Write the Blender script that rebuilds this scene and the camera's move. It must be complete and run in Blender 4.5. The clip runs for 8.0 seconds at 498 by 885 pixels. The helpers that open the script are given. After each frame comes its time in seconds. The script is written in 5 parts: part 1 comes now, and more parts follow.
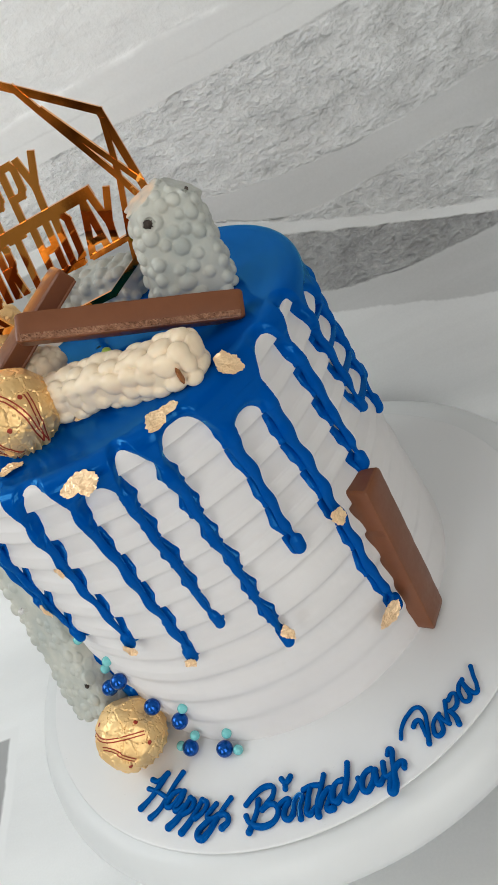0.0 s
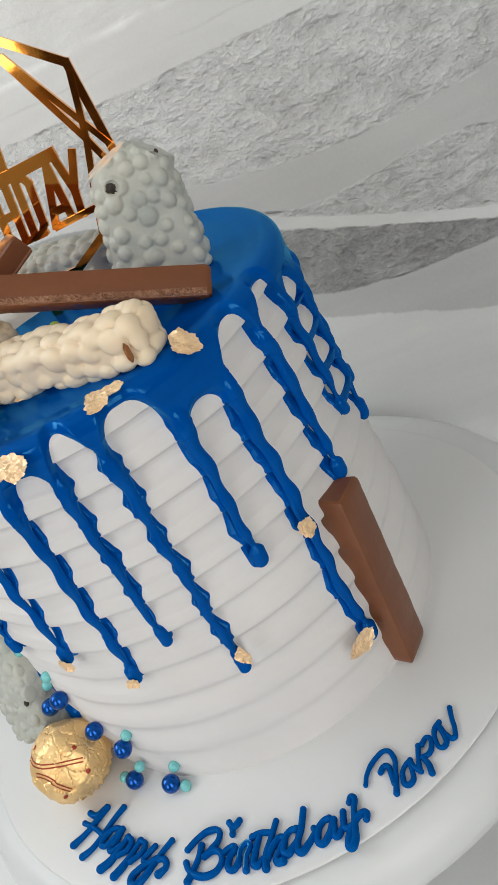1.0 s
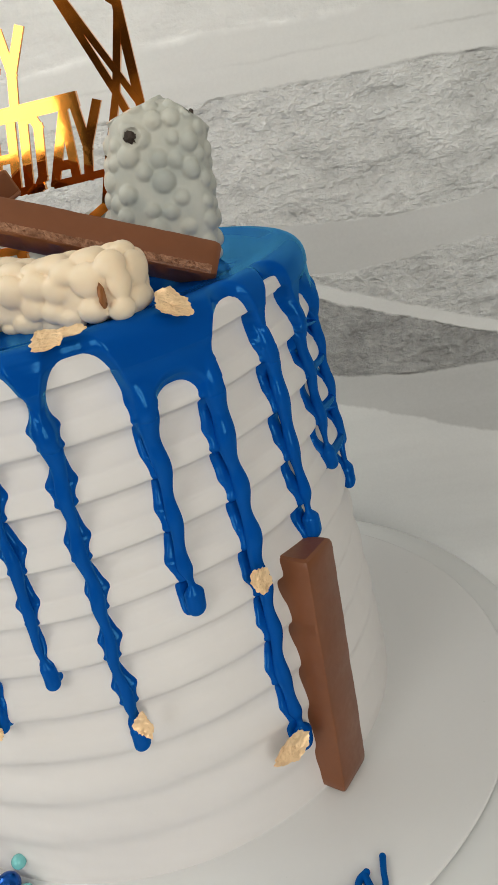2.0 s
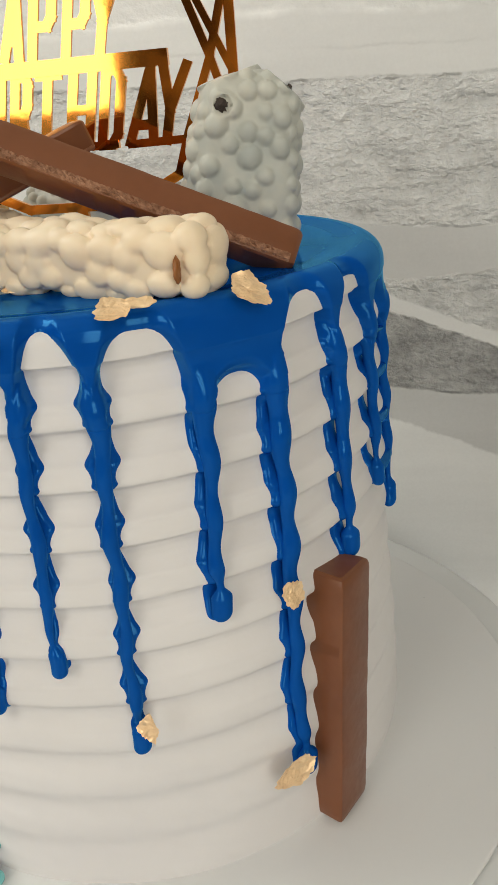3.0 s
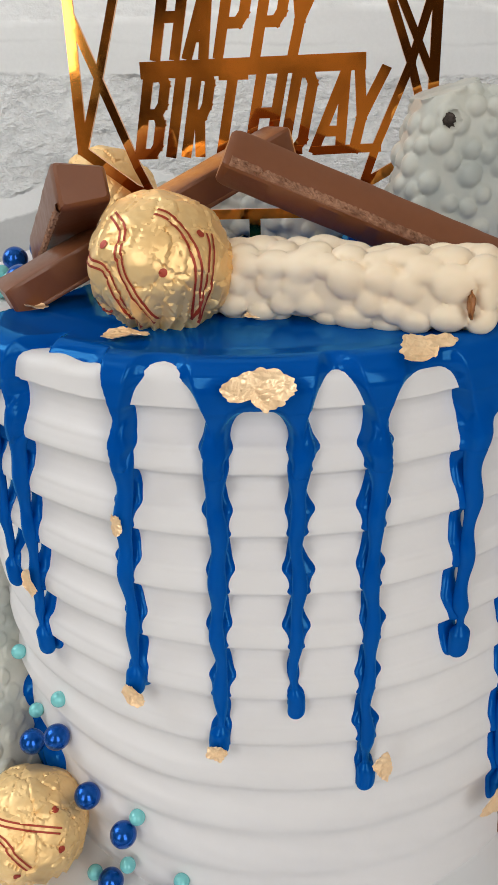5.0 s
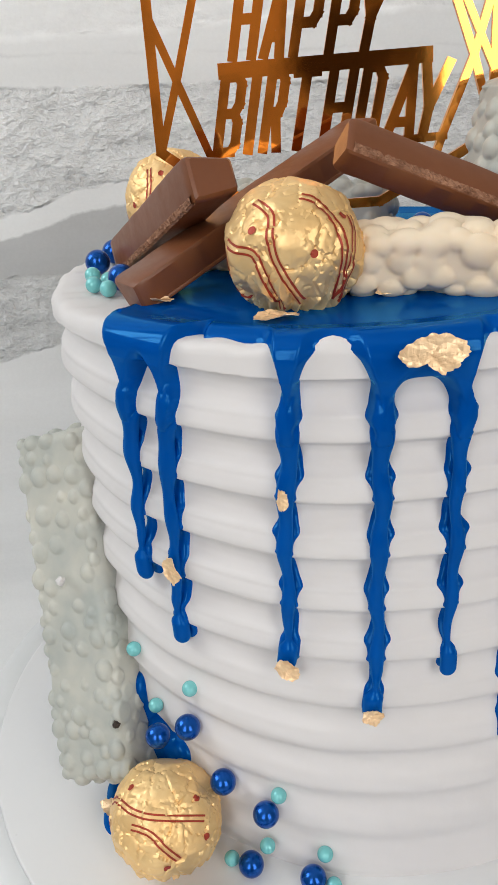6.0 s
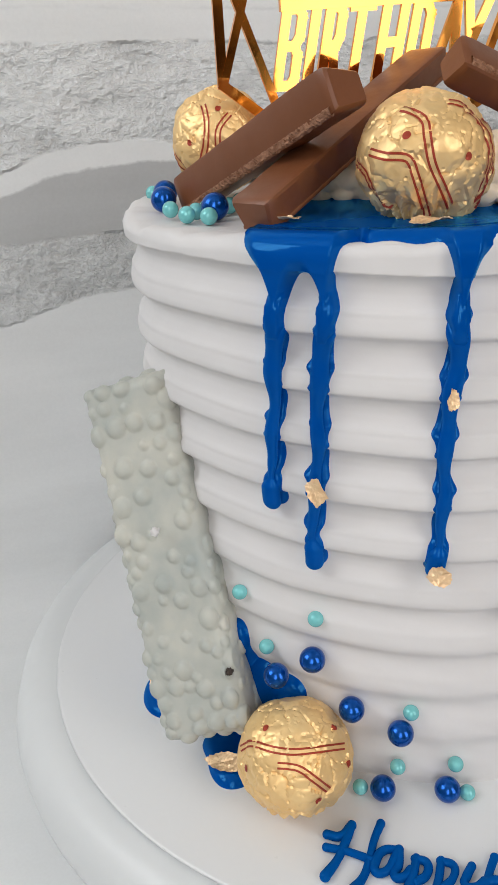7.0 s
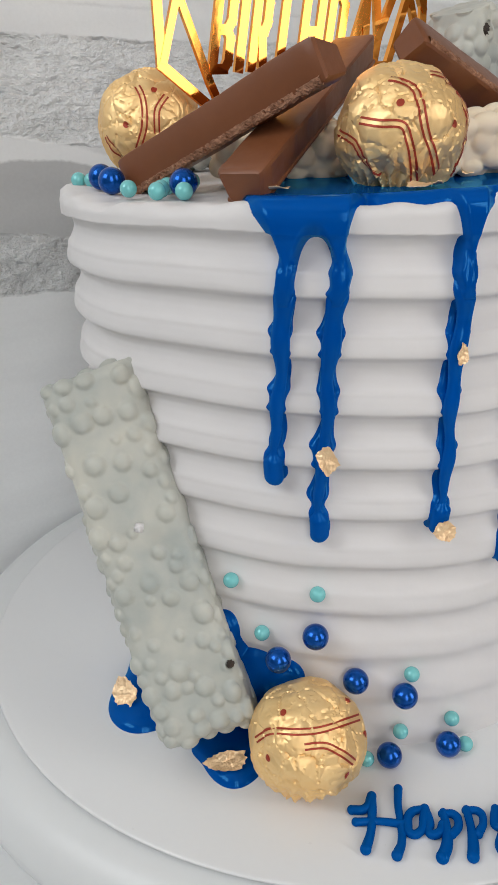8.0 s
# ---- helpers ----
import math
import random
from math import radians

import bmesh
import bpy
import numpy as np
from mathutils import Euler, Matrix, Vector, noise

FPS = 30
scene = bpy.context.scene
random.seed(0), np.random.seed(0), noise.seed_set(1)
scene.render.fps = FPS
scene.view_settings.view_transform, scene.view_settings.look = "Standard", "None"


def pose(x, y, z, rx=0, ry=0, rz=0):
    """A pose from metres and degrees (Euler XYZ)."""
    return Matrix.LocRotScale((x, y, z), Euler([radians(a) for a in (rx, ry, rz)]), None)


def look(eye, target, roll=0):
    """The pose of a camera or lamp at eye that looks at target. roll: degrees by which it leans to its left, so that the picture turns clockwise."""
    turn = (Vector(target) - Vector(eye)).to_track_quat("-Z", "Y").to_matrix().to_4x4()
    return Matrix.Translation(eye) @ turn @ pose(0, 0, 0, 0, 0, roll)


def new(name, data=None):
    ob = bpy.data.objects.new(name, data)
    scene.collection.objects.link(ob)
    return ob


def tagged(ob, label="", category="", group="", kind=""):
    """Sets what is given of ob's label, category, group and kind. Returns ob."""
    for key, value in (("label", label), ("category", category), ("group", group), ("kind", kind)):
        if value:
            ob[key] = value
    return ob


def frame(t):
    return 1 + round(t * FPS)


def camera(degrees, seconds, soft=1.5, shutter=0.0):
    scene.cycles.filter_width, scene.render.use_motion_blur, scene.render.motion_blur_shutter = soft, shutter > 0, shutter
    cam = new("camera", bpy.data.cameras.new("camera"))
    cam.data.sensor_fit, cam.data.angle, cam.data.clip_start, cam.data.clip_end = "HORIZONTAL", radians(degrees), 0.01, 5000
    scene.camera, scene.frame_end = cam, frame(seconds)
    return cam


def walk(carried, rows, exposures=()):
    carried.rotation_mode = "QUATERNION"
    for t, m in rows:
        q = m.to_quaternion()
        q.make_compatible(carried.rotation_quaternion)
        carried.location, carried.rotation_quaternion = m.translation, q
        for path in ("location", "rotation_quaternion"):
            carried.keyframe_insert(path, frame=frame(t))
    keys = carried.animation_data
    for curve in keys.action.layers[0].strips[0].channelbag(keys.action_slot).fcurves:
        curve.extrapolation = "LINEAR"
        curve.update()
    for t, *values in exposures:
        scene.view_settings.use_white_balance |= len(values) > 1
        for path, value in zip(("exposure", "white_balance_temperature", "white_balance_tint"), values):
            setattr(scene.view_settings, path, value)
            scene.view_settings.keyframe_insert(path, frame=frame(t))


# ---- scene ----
cam = camera(33.32, 8.0)
PATH = [
    (0.0, 0.1067, -0.2756, 0.2533, 54.28, 27.40, -2.07),
    (0.5, 0.1132, -0.2674, 0.2393, 55.41, 28.81, -0.46),
    (1.0, 0.1097, -0.2556, 0.2241, 57.42, 25.17, 0.80),
    (1.2, 0.1055, -0.2498, 0.2168, 59.35, 22.18, 2.18),
    (2.3, 0.0866, -0.2239, 0.1750, 69.38, 9.00, 6.38),
    (2.5, 0.0888, -0.2193, 0.1777, 67.52, 7.64, 8.23),
    (3.0, 0.0757, -0.2208, 0.1797, 67.78, 4.12, 7.68),
    (3.5, 0.0605, -0.2148, 0.1891, 65.79, 2.46, 8.56),
    (4.0, 0.0469, -0.2124, 0.1907, 65.18, 1.29, 8.27),
    (4.5, 0.0329, -0.2128, 0.1908, 64.97, 1.70, 5.98),
    (5.0, 0.0081, -0.2157, 0.1926, 65.50, 1.73, 3.29),
    (5.2, -0.0013, -0.2178, 0.1942, 65.79, 1.93, 2.03),
    (6.3, -0.0595, -0.2261, 0.1859, 66.45, 4.00, -7.03),
    (6.5, -0.0770, -0.2250, 0.1831, 66.54, 3.53, -10.35),
    (7.0, -0.1084, -0.2200, 0.1748, 66.25, 3.52, -16.02),
    (7.5, -0.1316, -0.2087, 0.1624, 65.47, 3.19, -26.09),
    (8.0, -0.1566, -0.1991, 0.1640, 67.59, 2.39, -32.38),
]
# seconds, stops, white balance and tint of the phone's automatic exposure
AUTO = [(0.0, -0.09, 6400, 7), (1.2, -0.09, 6450, 7), (2.5, -0.08, 7080, 6), (3.5, -0.08, 7140, 6), (4.0, -0.07, 6870, 8), (4.5, -0.09, 6570, 9), (5.2, -0.06, 6500, 9), (6.5, -0.05, 6430, 10), (7.0, -0.14, 6430, 10), (8.0, -0.23, 6430, 10)]
walk(cam, [(t, pose(x, y, z, rx, ry, rz)) for t, x, y, z, rx, ry, rz in PATH], AUTO)

# ---- light ----
TABLE = -0.0555          # top of the table; z = 0 is just under the top of the cake board
FLOOR = TABLE - 0.75
BOARD_TOP = 0.0020
world = bpy.data.worlds.new("sky")
scene.world = world
world.use_nodes = True
sky = world.node_tree.nodes.new("ShaderNodeTexSky")
sky.sky_type = "NISHITA"
sky.sun_disc = False
sky.sun_elevation, sky.sun_rotation = radians(40), radians(160)
world.node_tree.links.new(sky.outputs[0], world.node_tree.nodes["Background"].inputs[0])
world.node_tree.nodes["Background"].inputs[1].default_value = 0.12


def window_light(name, m, w, h, watts, colour):
    data = bpy.data.lights.new(name, "AREA")
    data.shape, data.size, data.size_y, data.energy, data.color = "RECTANGLE", w, h, watts, colour
    ob = new(name, data)
    ob.matrix_world = m
    return ob


window_light("window_daylight", look((-0.72, -1.497, 0.870), (-0.72, 0.0, 0.870)), 0.68, 1.44, 13.6, (1.0, 0.98, 0.945))
window_light("window_daylight", look((0.815, -1.497, 0.78), (0.815, 0.0, 0.78)), 0.84, 1.52, 14.8, (1.0, 0.98, 0.945))
window_light("side_window_daylight", look((-1.247, 0.0, 1.16), (0.0, 0.0, 1.16)), 0.8, 1.02, 15.6, (0.96, 0.98, 0.985))


# ---- materials ----
def shader(name):
    m = bpy.data.materials.new(name)
    m.use_nodes = True
    return m, m.node_tree.nodes, m.node_tree.links, m.node_tree.nodes["Principled BSDF"]


def mat(name, colour, rough=0.5, metal=0.0, other=None, scale=40.0, fine=400.0, bump=0.1, depth=0.0004, coat=0.0, sss=0.0, rvar=0.1, spec=0.5, gain=1.6):
    """Two scales of noise in colour and roughness, and fine relief."""
    m, n, l, b = shader(name)
    tc = n.new("ShaderNodeTexCoord")
    big, small = n.new("ShaderNodeTexNoise"), n.new("ShaderNodeTexNoise")
    big.inputs["Scale"].default_value, small.inputs["Scale"].default_value = scale, fine
    big.inputs["Detail"].default_value, small.inputs["Detail"].default_value = 3, 4
    for k in (big, small):
        l.new(tc.outputs["Object"], k.inputs["Vector"])
    mix = n.new("ShaderNodeMix")
    mix.data_type = "RGBA"
    mix.inputs[6].default_value = (*colour, 1)
    mix.inputs[7].default_value = (*(other or [c * 0.86 for c in colour]), 1)
    add = n.new("ShaderNodeMath")
    add.operation = "MULTIPLY_ADD"
    l.new(small.outputs["Fac"], add.inputs[0])
    add.inputs[1].default_value = 0.5
    half = n.new("ShaderNodeMath")
    half.operation = "MULTIPLY_ADD"
    half.inputs[1].default_value, half.inputs[2].default_value = gain, 0.25 - gain / 2
    l.new(big.outputs["Fac"], half.inputs[0])
    l.new(half.outputs[0], add.inputs[2])
    add.use_clamp = True
    l.new(add.outputs[0], mix.inputs[0])
    l.new(mix.outputs[2], b.inputs["Base Color"])
    ro = n.new("ShaderNodeMapRange")
    ro.inputs["To Min"].default_value, ro.inputs["To Max"].default_value = max(0.02, rough - rvar), rough + rvar
    l.new(small.outputs["Fac"], ro.inputs["Value"])
    l.new(ro.outputs[0], b.inputs["Roughness"])
    b.inputs["Metallic"].default_value = metal
    b.inputs["Specular IOR Level"].default_value = spec
    b.inputs["Coat Weight"].default_value = coat
    b.inputs["Coat Roughness"].default_value = 0.08
    if sss:
        b.inputs["Subsurface Weight"].default_value = sss
        b.inputs["Subsurface Radius"].default_value = (0.004, 0.003, 0.002)
        b.inputs["Subsurface Scale"].default_value = 1.0
    if bump:
        bp = n.new("ShaderNodeBump")
        bp.inputs["Strength"].default_value, bp.inputs["Distance"].default_value = bump, depth
        l.new(small.outputs["Fac"], bp.inputs["Height"])
        l.new(bp.outputs[0], b.inputs["Normal"])
    return m


FROST = mat("buttercream", (0.735, 0.716, 0.71), 0.55, other=(0.70, 0.68, 0.675), scale=25, fine=260, bump=0.12, depth=0.0005, spec=0.3)
GLAZE = mat("blue_ganache", (0.0, 0.072, 0.365), 0.07, other=(0.0, 0.059, 0.310), scale=30, fine=130, bump=0.05, depth=0.0006, rvar=0.04, spec=0.5)


def wet_sheen(m, ior, rough, colour):
    """A thin wet sheen in the icing's own tint, in place of the principled gloss."""
    n, l, b = m.node_tree.nodes, m.node_tree.links, m.node_tree.nodes["Principled BSDF"]
    b.inputs["Specular IOR Level"].default_value = 0.0
    gloss, both, fres = n.new("ShaderNodeBsdfAnisotropic"), n.new("ShaderNodeMixShader"), n.new("ShaderNodeFresnel")
    gloss.inputs["Color"].default_value, gloss.inputs["Roughness"].default_value = (*colour, 1), rough
    fres.inputs["IOR"].default_value = ior
    bumped = b.inputs["Normal"].links[0].from_socket
    l.new(bumped, gloss.inputs["Normal"])
    l.new(bumped, fres.inputs["Normal"])
    l.new(fres.outputs[0], both.inputs[0])
    l.new(b.outputs[0], both.inputs[1])
    l.new(gloss.outputs[0], both.inputs[2])
    l.new(both.outputs[0], n["Material Output"].inputs["Surface"])


wet_sheen(GLAZE, 1.48, 0.085, (0.13, 0.60, 1.0))
PIPING = mat("blue_piping", (0.0, 0.082, 0.35), 0.26, other=(0.0, 0.068, 0.30), scale=60, fine=300, bump=0.06, rvar=0.06, spec=0.15)
wet_sheen(PIPING, 1.36, 0.20, (0.15, 0.55, 1.0))
MILK = mat("milk_chocolate", (0.205, 0.074, 0.031), 0.36, other=(0.165, 0.056, 0.022), scale=55, fine=500, bump=0.12, depth=0.0003, spec=0.4)
WAFER = mat("wafer_crumb", (0.44, 0.235, 0.145), 0.8, other=(0.13, 0.052, 0.026), scale=500, fine=1800, bump=0.8, depth=0.0006, spec=0.2)
CREAM = mat("white_chocolate", (0.87, 0.76, 0.60), 0.42, other=(0.80, 0.63, 0.43), scale=28, fine=350, bump=0.06, sss=0.15, spec=0.4)
SAGE = mat("pale_green_chocolate", (0.63, 0.61, 0.53), 0.42, other=(0.33, 0.37, 0.36), scale=48, fine=240, bump=0.12, depth=0.0006, sss=0.06, spec=0.35)
CRUMB = mat("dark_crumb", (0.018, 0.011, 0.008), 0.7, other=(0.07, 0.05, 0.04), scale=900, fine=2500, bump=0.8)
CARAMEL = mat("caramel_spot", (0.33, 0.12, 0.03), 0.4)


def crinkled_foil(name, colour, other, rough, metal, creases):
    """Satin gold foil with fine sharp creases; creases: scale and depth of each size."""
    m = mat(name, colour, rough, metal, other=other, scale=90, fine=700, bump=0.0, rvar=0.08)
    n, l, b = m.node_tree.nodes, m.node_tree.links, m.node_tree.nodes["Principled BSDF"]
    tc, warp = n.new("ShaderNodeTexCoord"), n.new("ShaderNodeTexNoise")
    warp.inputs["Scale"].default_value = 55
    l.new(tc.outputs["Object"], warp.inputs["Vector"])
    shift = n.new("ShaderNodeVectorMath")
    shift.operation = "MULTIPLY_ADD"
    shift.inputs[1].default_value = (0.006, 0.006, 0.006)
    l.new(warp.outputs["Color"], shift.inputs[0])
    l.new(tc.outputs["Object"], shift.inputs[2])
    last = None
    for scale, depth in creases:               # flat facets that meet in sharp folds
        v = n.new("ShaderNodeTexVoronoi")
        v.distance = "MANHATTAN"
        v.inputs["Scale"].default_value = scale
        l.new(shift.outputs[0], v.inputs["Vector"])
        bp = n.new("ShaderNodeBump")
        bp.inputs["Strength"].default_value, bp.inputs["Distance"].default_value = 0.5, depth
        l.new(v.outputs["Distance"], bp.inputs["Height"])
        if last:
            l.new(last.outputs[0], bp.inputs["Normal"])
        last = bp
    l.new(last.outputs[0], b.inputs["Normal"])
    return m


FOIL = crinkled_foil("gold_foil", (0.96, 0.69, 0.34), (0.90, 0.57, 0.23), 0.42, 0.58, ((75, 0.0005), (260, 0.00008)))
LEAF = crinkled_foil("gold_leaf", (1.0, 0.75, 0.47), (0.94, 0.62, 0.34), 0.33, 0.40, ((300, 0.0010), (700, 0.0004)))
STRIPE = mat("red_print", (0.40, 0.045, 0.018), 0.45, 0.3, scale=200, fine=1500)
PEARL = mat("blue_pearl", (0.0, 0.090, 0.42), 0.20, 0.7, other=(0.0, 0.072, 0.35), scale=200, fine=700, bump=0.0, coat=0.10, rvar=0.05)
AQUA = mat("turquoise_pearl", (0.20, 0.60, 0.60), 0.25, 0.15, other=(0.17, 0.54, 0.55), scale=300, fine=700, bump=0.0, coat=0.4, rvar=0.05)
LIME = mat("lime_pearl", (0.45, 0.62, 0.12), 0.3, scale=300, fine=1500)
MIRROR_GOLD = mat("gold_mirror_acrylic", (1.0, 0.42, 0.085), 0.045, 1.0, other=(0.98, 0.37, 0.065), scale=14, fine=60, bump=0.03, depth=0.001, rvar=0.03)
BOARD = mat("white_card", (0.75, 0.755, 0.755), 0.32, other=(0.725, 0.73, 0.735), scale=12, fine=500, bump=0.02, spec=0.45)
STAND = mat("white_plastic", (0.71, 0.725, 0.725), 0.38, other=(0.68, 0.695, 0.70), scale=10, fine=300, bump=0.02)
TABLETOP = mat("grey_white_laminate", (0.66, 0.665, 0.66), 0.4, other=(0.58, 0.585, 0.58), scale=6, fine=60, bump=0.02)
WALLPAINT = mat("wall_paint", (0.42, 0.405, 0.38), 0.8, scale=3, fine=80)
# pale patches are painted-in warm light for the gold topper to mirror
PATCHLIT_WALL = mat("patchlit_brown_wall", (0.86, 0.60, 0.37), 0.7, other=(0.055, 0.028, 0.016), scale=3.8, fine=40, gain=5.5)
FLOORTILE = mat("floor_tile", (0.42, 0.39, 0.36), 0.5, scale=2, fine=40)
CEILPAINT = mat("ceiling_paint", (0.84, 0.83, 0.81), 0.85, scale=3, fine=80)
FRAMEPAINT = mat("white_window_paint", (0.75, 0.75, 0.74), 0.5, scale=8, fine=100)


def printed_stone():
    """The backdrop's print: wavy strata of smooth and rough grey stone, with a white vein and thin cracks; shade is
    painted in to the right.
    """
    m, n, l, b = shader("printed_stone")
    tc = n.new("ShaderNodeTexCoord")
    sep = n.new("ShaderNodeSeparateXYZ")
    l.new(tc.outputs["Object"], sep.inputs[0])
    X, Y, Z = sep.outputs[0], sep.outputs[1], sep.outputs[2]

    def math_node(op, a, c, d=None, clamp=False):
        k = n.new("ShaderNodeMath")
        k.operation, k.use_clamp = op, clamp
        for i, v in enumerate((a, c, d)):
            if v is None:
                continue
            if isinstance(v, (int, float)):
                k.inputs[i].default_value = v
            else:
                l.new(v, k.inputs[i])
        return k.outputs[0]

    def noise_node(scale, detail=4.0, stretch=(1, 1, 1), rough=0.55):
        mp = n.new("ShaderNodeMapping")
        mp.inputs["Scale"].default_value = stretch
        l.new(tc.outputs["Object"], mp.inputs[0])
        k = n.new("ShaderNodeTexNoise")
        k.inputs["Scale"].default_value, k.inputs["Detail"].default_value, k.inputs["Roughness"].default_value = scale, detail, rough
        l.new(mp.outputs[0], k.inputs["Vector"])
        return k.outputs["Fac"]

    wob = math_node("MULTIPLY", math_node("SUBTRACT", noise_node(45, 3), 0.5), 0.004)
    fine_wob = math_node("MULTIPLY", math_node("SUBTRACT", noise_node(400, 3), 0.5), 0.0016)
    Zw = math_node("ADD", math_node("ADD", Z, wob), fine_wob)
    u = math_node("MULTIPLY_ADD", X, 1 / 0.8, 0.35 / 0.8)

    def line(points):
        k = n.new("ShaderNodeFloatCurve")
        c = k.mapping.curves[0]
        pts = [((x / 1000 + 0.35) / 0.8, z / 400) for x, z in points]
        c.points[0].location, c.points[1].location = pts[0], pts[-1]
        for q in pts[1:-1]:
            c.points.new(*q)
        k.mapping.update()
        l.new(u, k.inputs["Value"])
        return math_node("MULTIPLY", k.outputs[0], 0.4)

    def above(h, soft=0.0012, z=None):
        return math_node("MULTIPLY_ADD", math_node("SUBTRACT", z or Zw, h), 1 / soft, 0.5, True)

    base = line([(-350, 60), (-126, 84), (-82, 95), (-40, 94), (10, 76), (65, 52), (98, 40), (148, 21), (450, -20)][:9])
    shelf = line([(-350, 128), (-120, 119), (-40, 116), (20, 88), (73, 63), (112, 57), (161, 57), (450, 70)])
    vein_low = line([(-350, 90), (-117, 136), (-87, 144), (-57, 146), (-35, 145), (20, 122), (78, 96), (130, 76), (163, 64), (450, 20)])
    vein_top = line([(-350, 100), (-116, 145), (-86, 153), (-56, 155), (-34, 153), (20, 131), (78, 103), (117, 87), (162, 71), (450, 28)])
    wedge = line([(-350, 150), (-60, 156), (20, 132), (77, 108), (108, 108), (145, 111), (177, 107), (450, 80)])
    ledge = line([(-350, 166), (-81, 157), (0, 146), (47, 135), (104, 128), (180, 132), (450, 190)])
    crack = line([(-350, 198), (-105, 192), (-40, 189), (46, 186), (132, 184), (450, 170)])
    streak = line([(-350, 222), (-89, 209), (31, 211), (92, 208), (450, 190)])
    upper = line([(-350, 215), (-100, 203), (0, 199), (60, 197), (450, 188)])
    upper2 = line([(-350, 250), (-17, 231), (53, 222), (150, 214), (450, 200)])
    strata = noise_node(18, 5, (0.35, 1, 2.2))
    rocky = noise_node(78, 5, (0.8, 1, 1.35), 0.58)
    rocky2 = noise_node(330, 4)
    grain = noise_node(900, 3)
    right = math_node("MULTIPLY_ADD", X, 1 / 0.06, 0.2, True)
    left = math_node("SUBTRACT", 1.0, right)
    value, roughness = 0.78, 0.0
    steps = [
        (base, None, 0.60, left),
        (shelf, None, 0.45, right),
        (vein_low, None, 0.76, 0.0),
        (vein_top, None, 0.69, 1.0),
        (wedge, None, 0.64, 0.0),
        (ledge, None, 0.74, 1.0),
        (crack, None, 0.76, 0.0),
        (streak, None, 0.78, 0.25),
    ]

    def blend(f, a, c):
        k = n.new("ShaderNodeMix")
        k.data_type = "FLOAT"
        for i, v in ((0, f), (2, a), (3, c)):
            if isinstance(v, (int, float)):
                k.inputs[i].default_value = v
            else:
                l.new(v, k.inputs[i])
        return k.outputs[0]

    for h, _, v, r in steps:
        f = above(h)
        value, roughness = blend(f, value, v), blend(f, roughness, r)
    # left of the vein's foot the smooth and rough shelves change places
    value = math_node("MULTIPLY_ADD", math_node("SUBTRACT", strata, 0.5), 0.22, value)
    relief = math_node("MULTIPLY", math_node("SUBTRACT", math_node("ADD", math_node("MULTIPLY", rocky, 1.0), math_node("MULTIPLY", rocky2, 0.22)), 0.61), roughness)
    mottled = math_node("MULTIPLY", math_node("SUBTRACT", math_node("ADD", rocky, math_node("MULTIPLY", rocky2, 0.5)), 0.78), roughness)
    value = math_node("MULTIPLY_ADD", mottled, 0.50, value)
    value = math_node("MULTIPLY_ADD", math_node("SUBTRACT", grain, 0.5), 0.06, value)

    def hairline(h, width, strength, breaks):
        d = math_node("ABSOLUTE", math_node("SUBTRACT", Zw, h), 0.0)
        k = math_node("SUBTRACT", 1.0, math_node("MULTIPLY", d, 1 / width), None, True)
        return math_node("MULTIPLY", math_node("MULTIPLY", k, breaks), strength)

    gaps = math_node("MULTIPLY_ADD", noise_node(30, 3), 4.0, -1.6, True)
    for h, width, s in ((crack, 0.0010, -0.24), (shelf, 0.0010, -0.10), (ledge, 0.0009, 0.1), (streak, 0.0024, 0.22), (upper, 0.0009, -0.12), (upper2, 0.0009, -0.10)):
        value = math_node("ADD", value, hairline(h, width, s, gaps))
    # painted shade: colour falls off to the right, offsetting the right window's light
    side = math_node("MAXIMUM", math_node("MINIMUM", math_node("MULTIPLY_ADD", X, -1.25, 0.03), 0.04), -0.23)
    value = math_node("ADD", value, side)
    # a grey slab with a pale border, printed where the sheet lies on the table
    flat_part = above(TABLE + 0.006, -0.002, Z)

    def corner(x_edge, y_edge):
        a = math_node("MULTIPLY_ADD", math_node("MULTIPLY_ADD", Y, -0.12, x_edge), 1 / 0.0016, math_node("MULTIPLY", math_node("ADD", X, wob), -1 / 0.0016), True)
        return math_node("MULTIPLY", math_node("MULTIPLY", a, above(y_edge, -0.0016, Y)), flat_part)

    value = blend(corner(-0.187, 0.032), value, 0.82)
    value = blend(corner(-0.193, 0.025), value, 0.36)
    tint = n.new("ShaderNodeCombineColor")
    for i, k in enumerate((0.985, 1.0, 1.0)):
        l.new(math_node("MULTIPLY", value, k), tint.inputs[i])
    l.new(tint.outputs[0], b.inputs["Base Color"])
    b.inputs["Roughness"].default_value = 0.5
    bp = n.new("ShaderNodeBump")
    bp.inputs["Strength"].default_value, bp.inputs["Distance"].default_value = 1.0, 0.0080
    l.new(relief, bp.inputs["Height"])
    l.new(bp.outputs[0], b.inputs["Normal"])
    return m


STONE = printed_stone()


# ---- mesh helpers ----
def mesh_object(name, verts, faces, material, parent=None, label="", smooth=True, kind=""):
    me = bpy.data.meshes.new(name)
    me.from_pydata([tuple(v) for v in verts], [], [tuple(f) for f in faces])
    me.materials.append(material)
    if smooth:
        me.shade_smooth()
    me.update()
    ob = new(name, me)
    if parent:
        ob.parent = parent
    return tagged(ob, label, kind=kind)


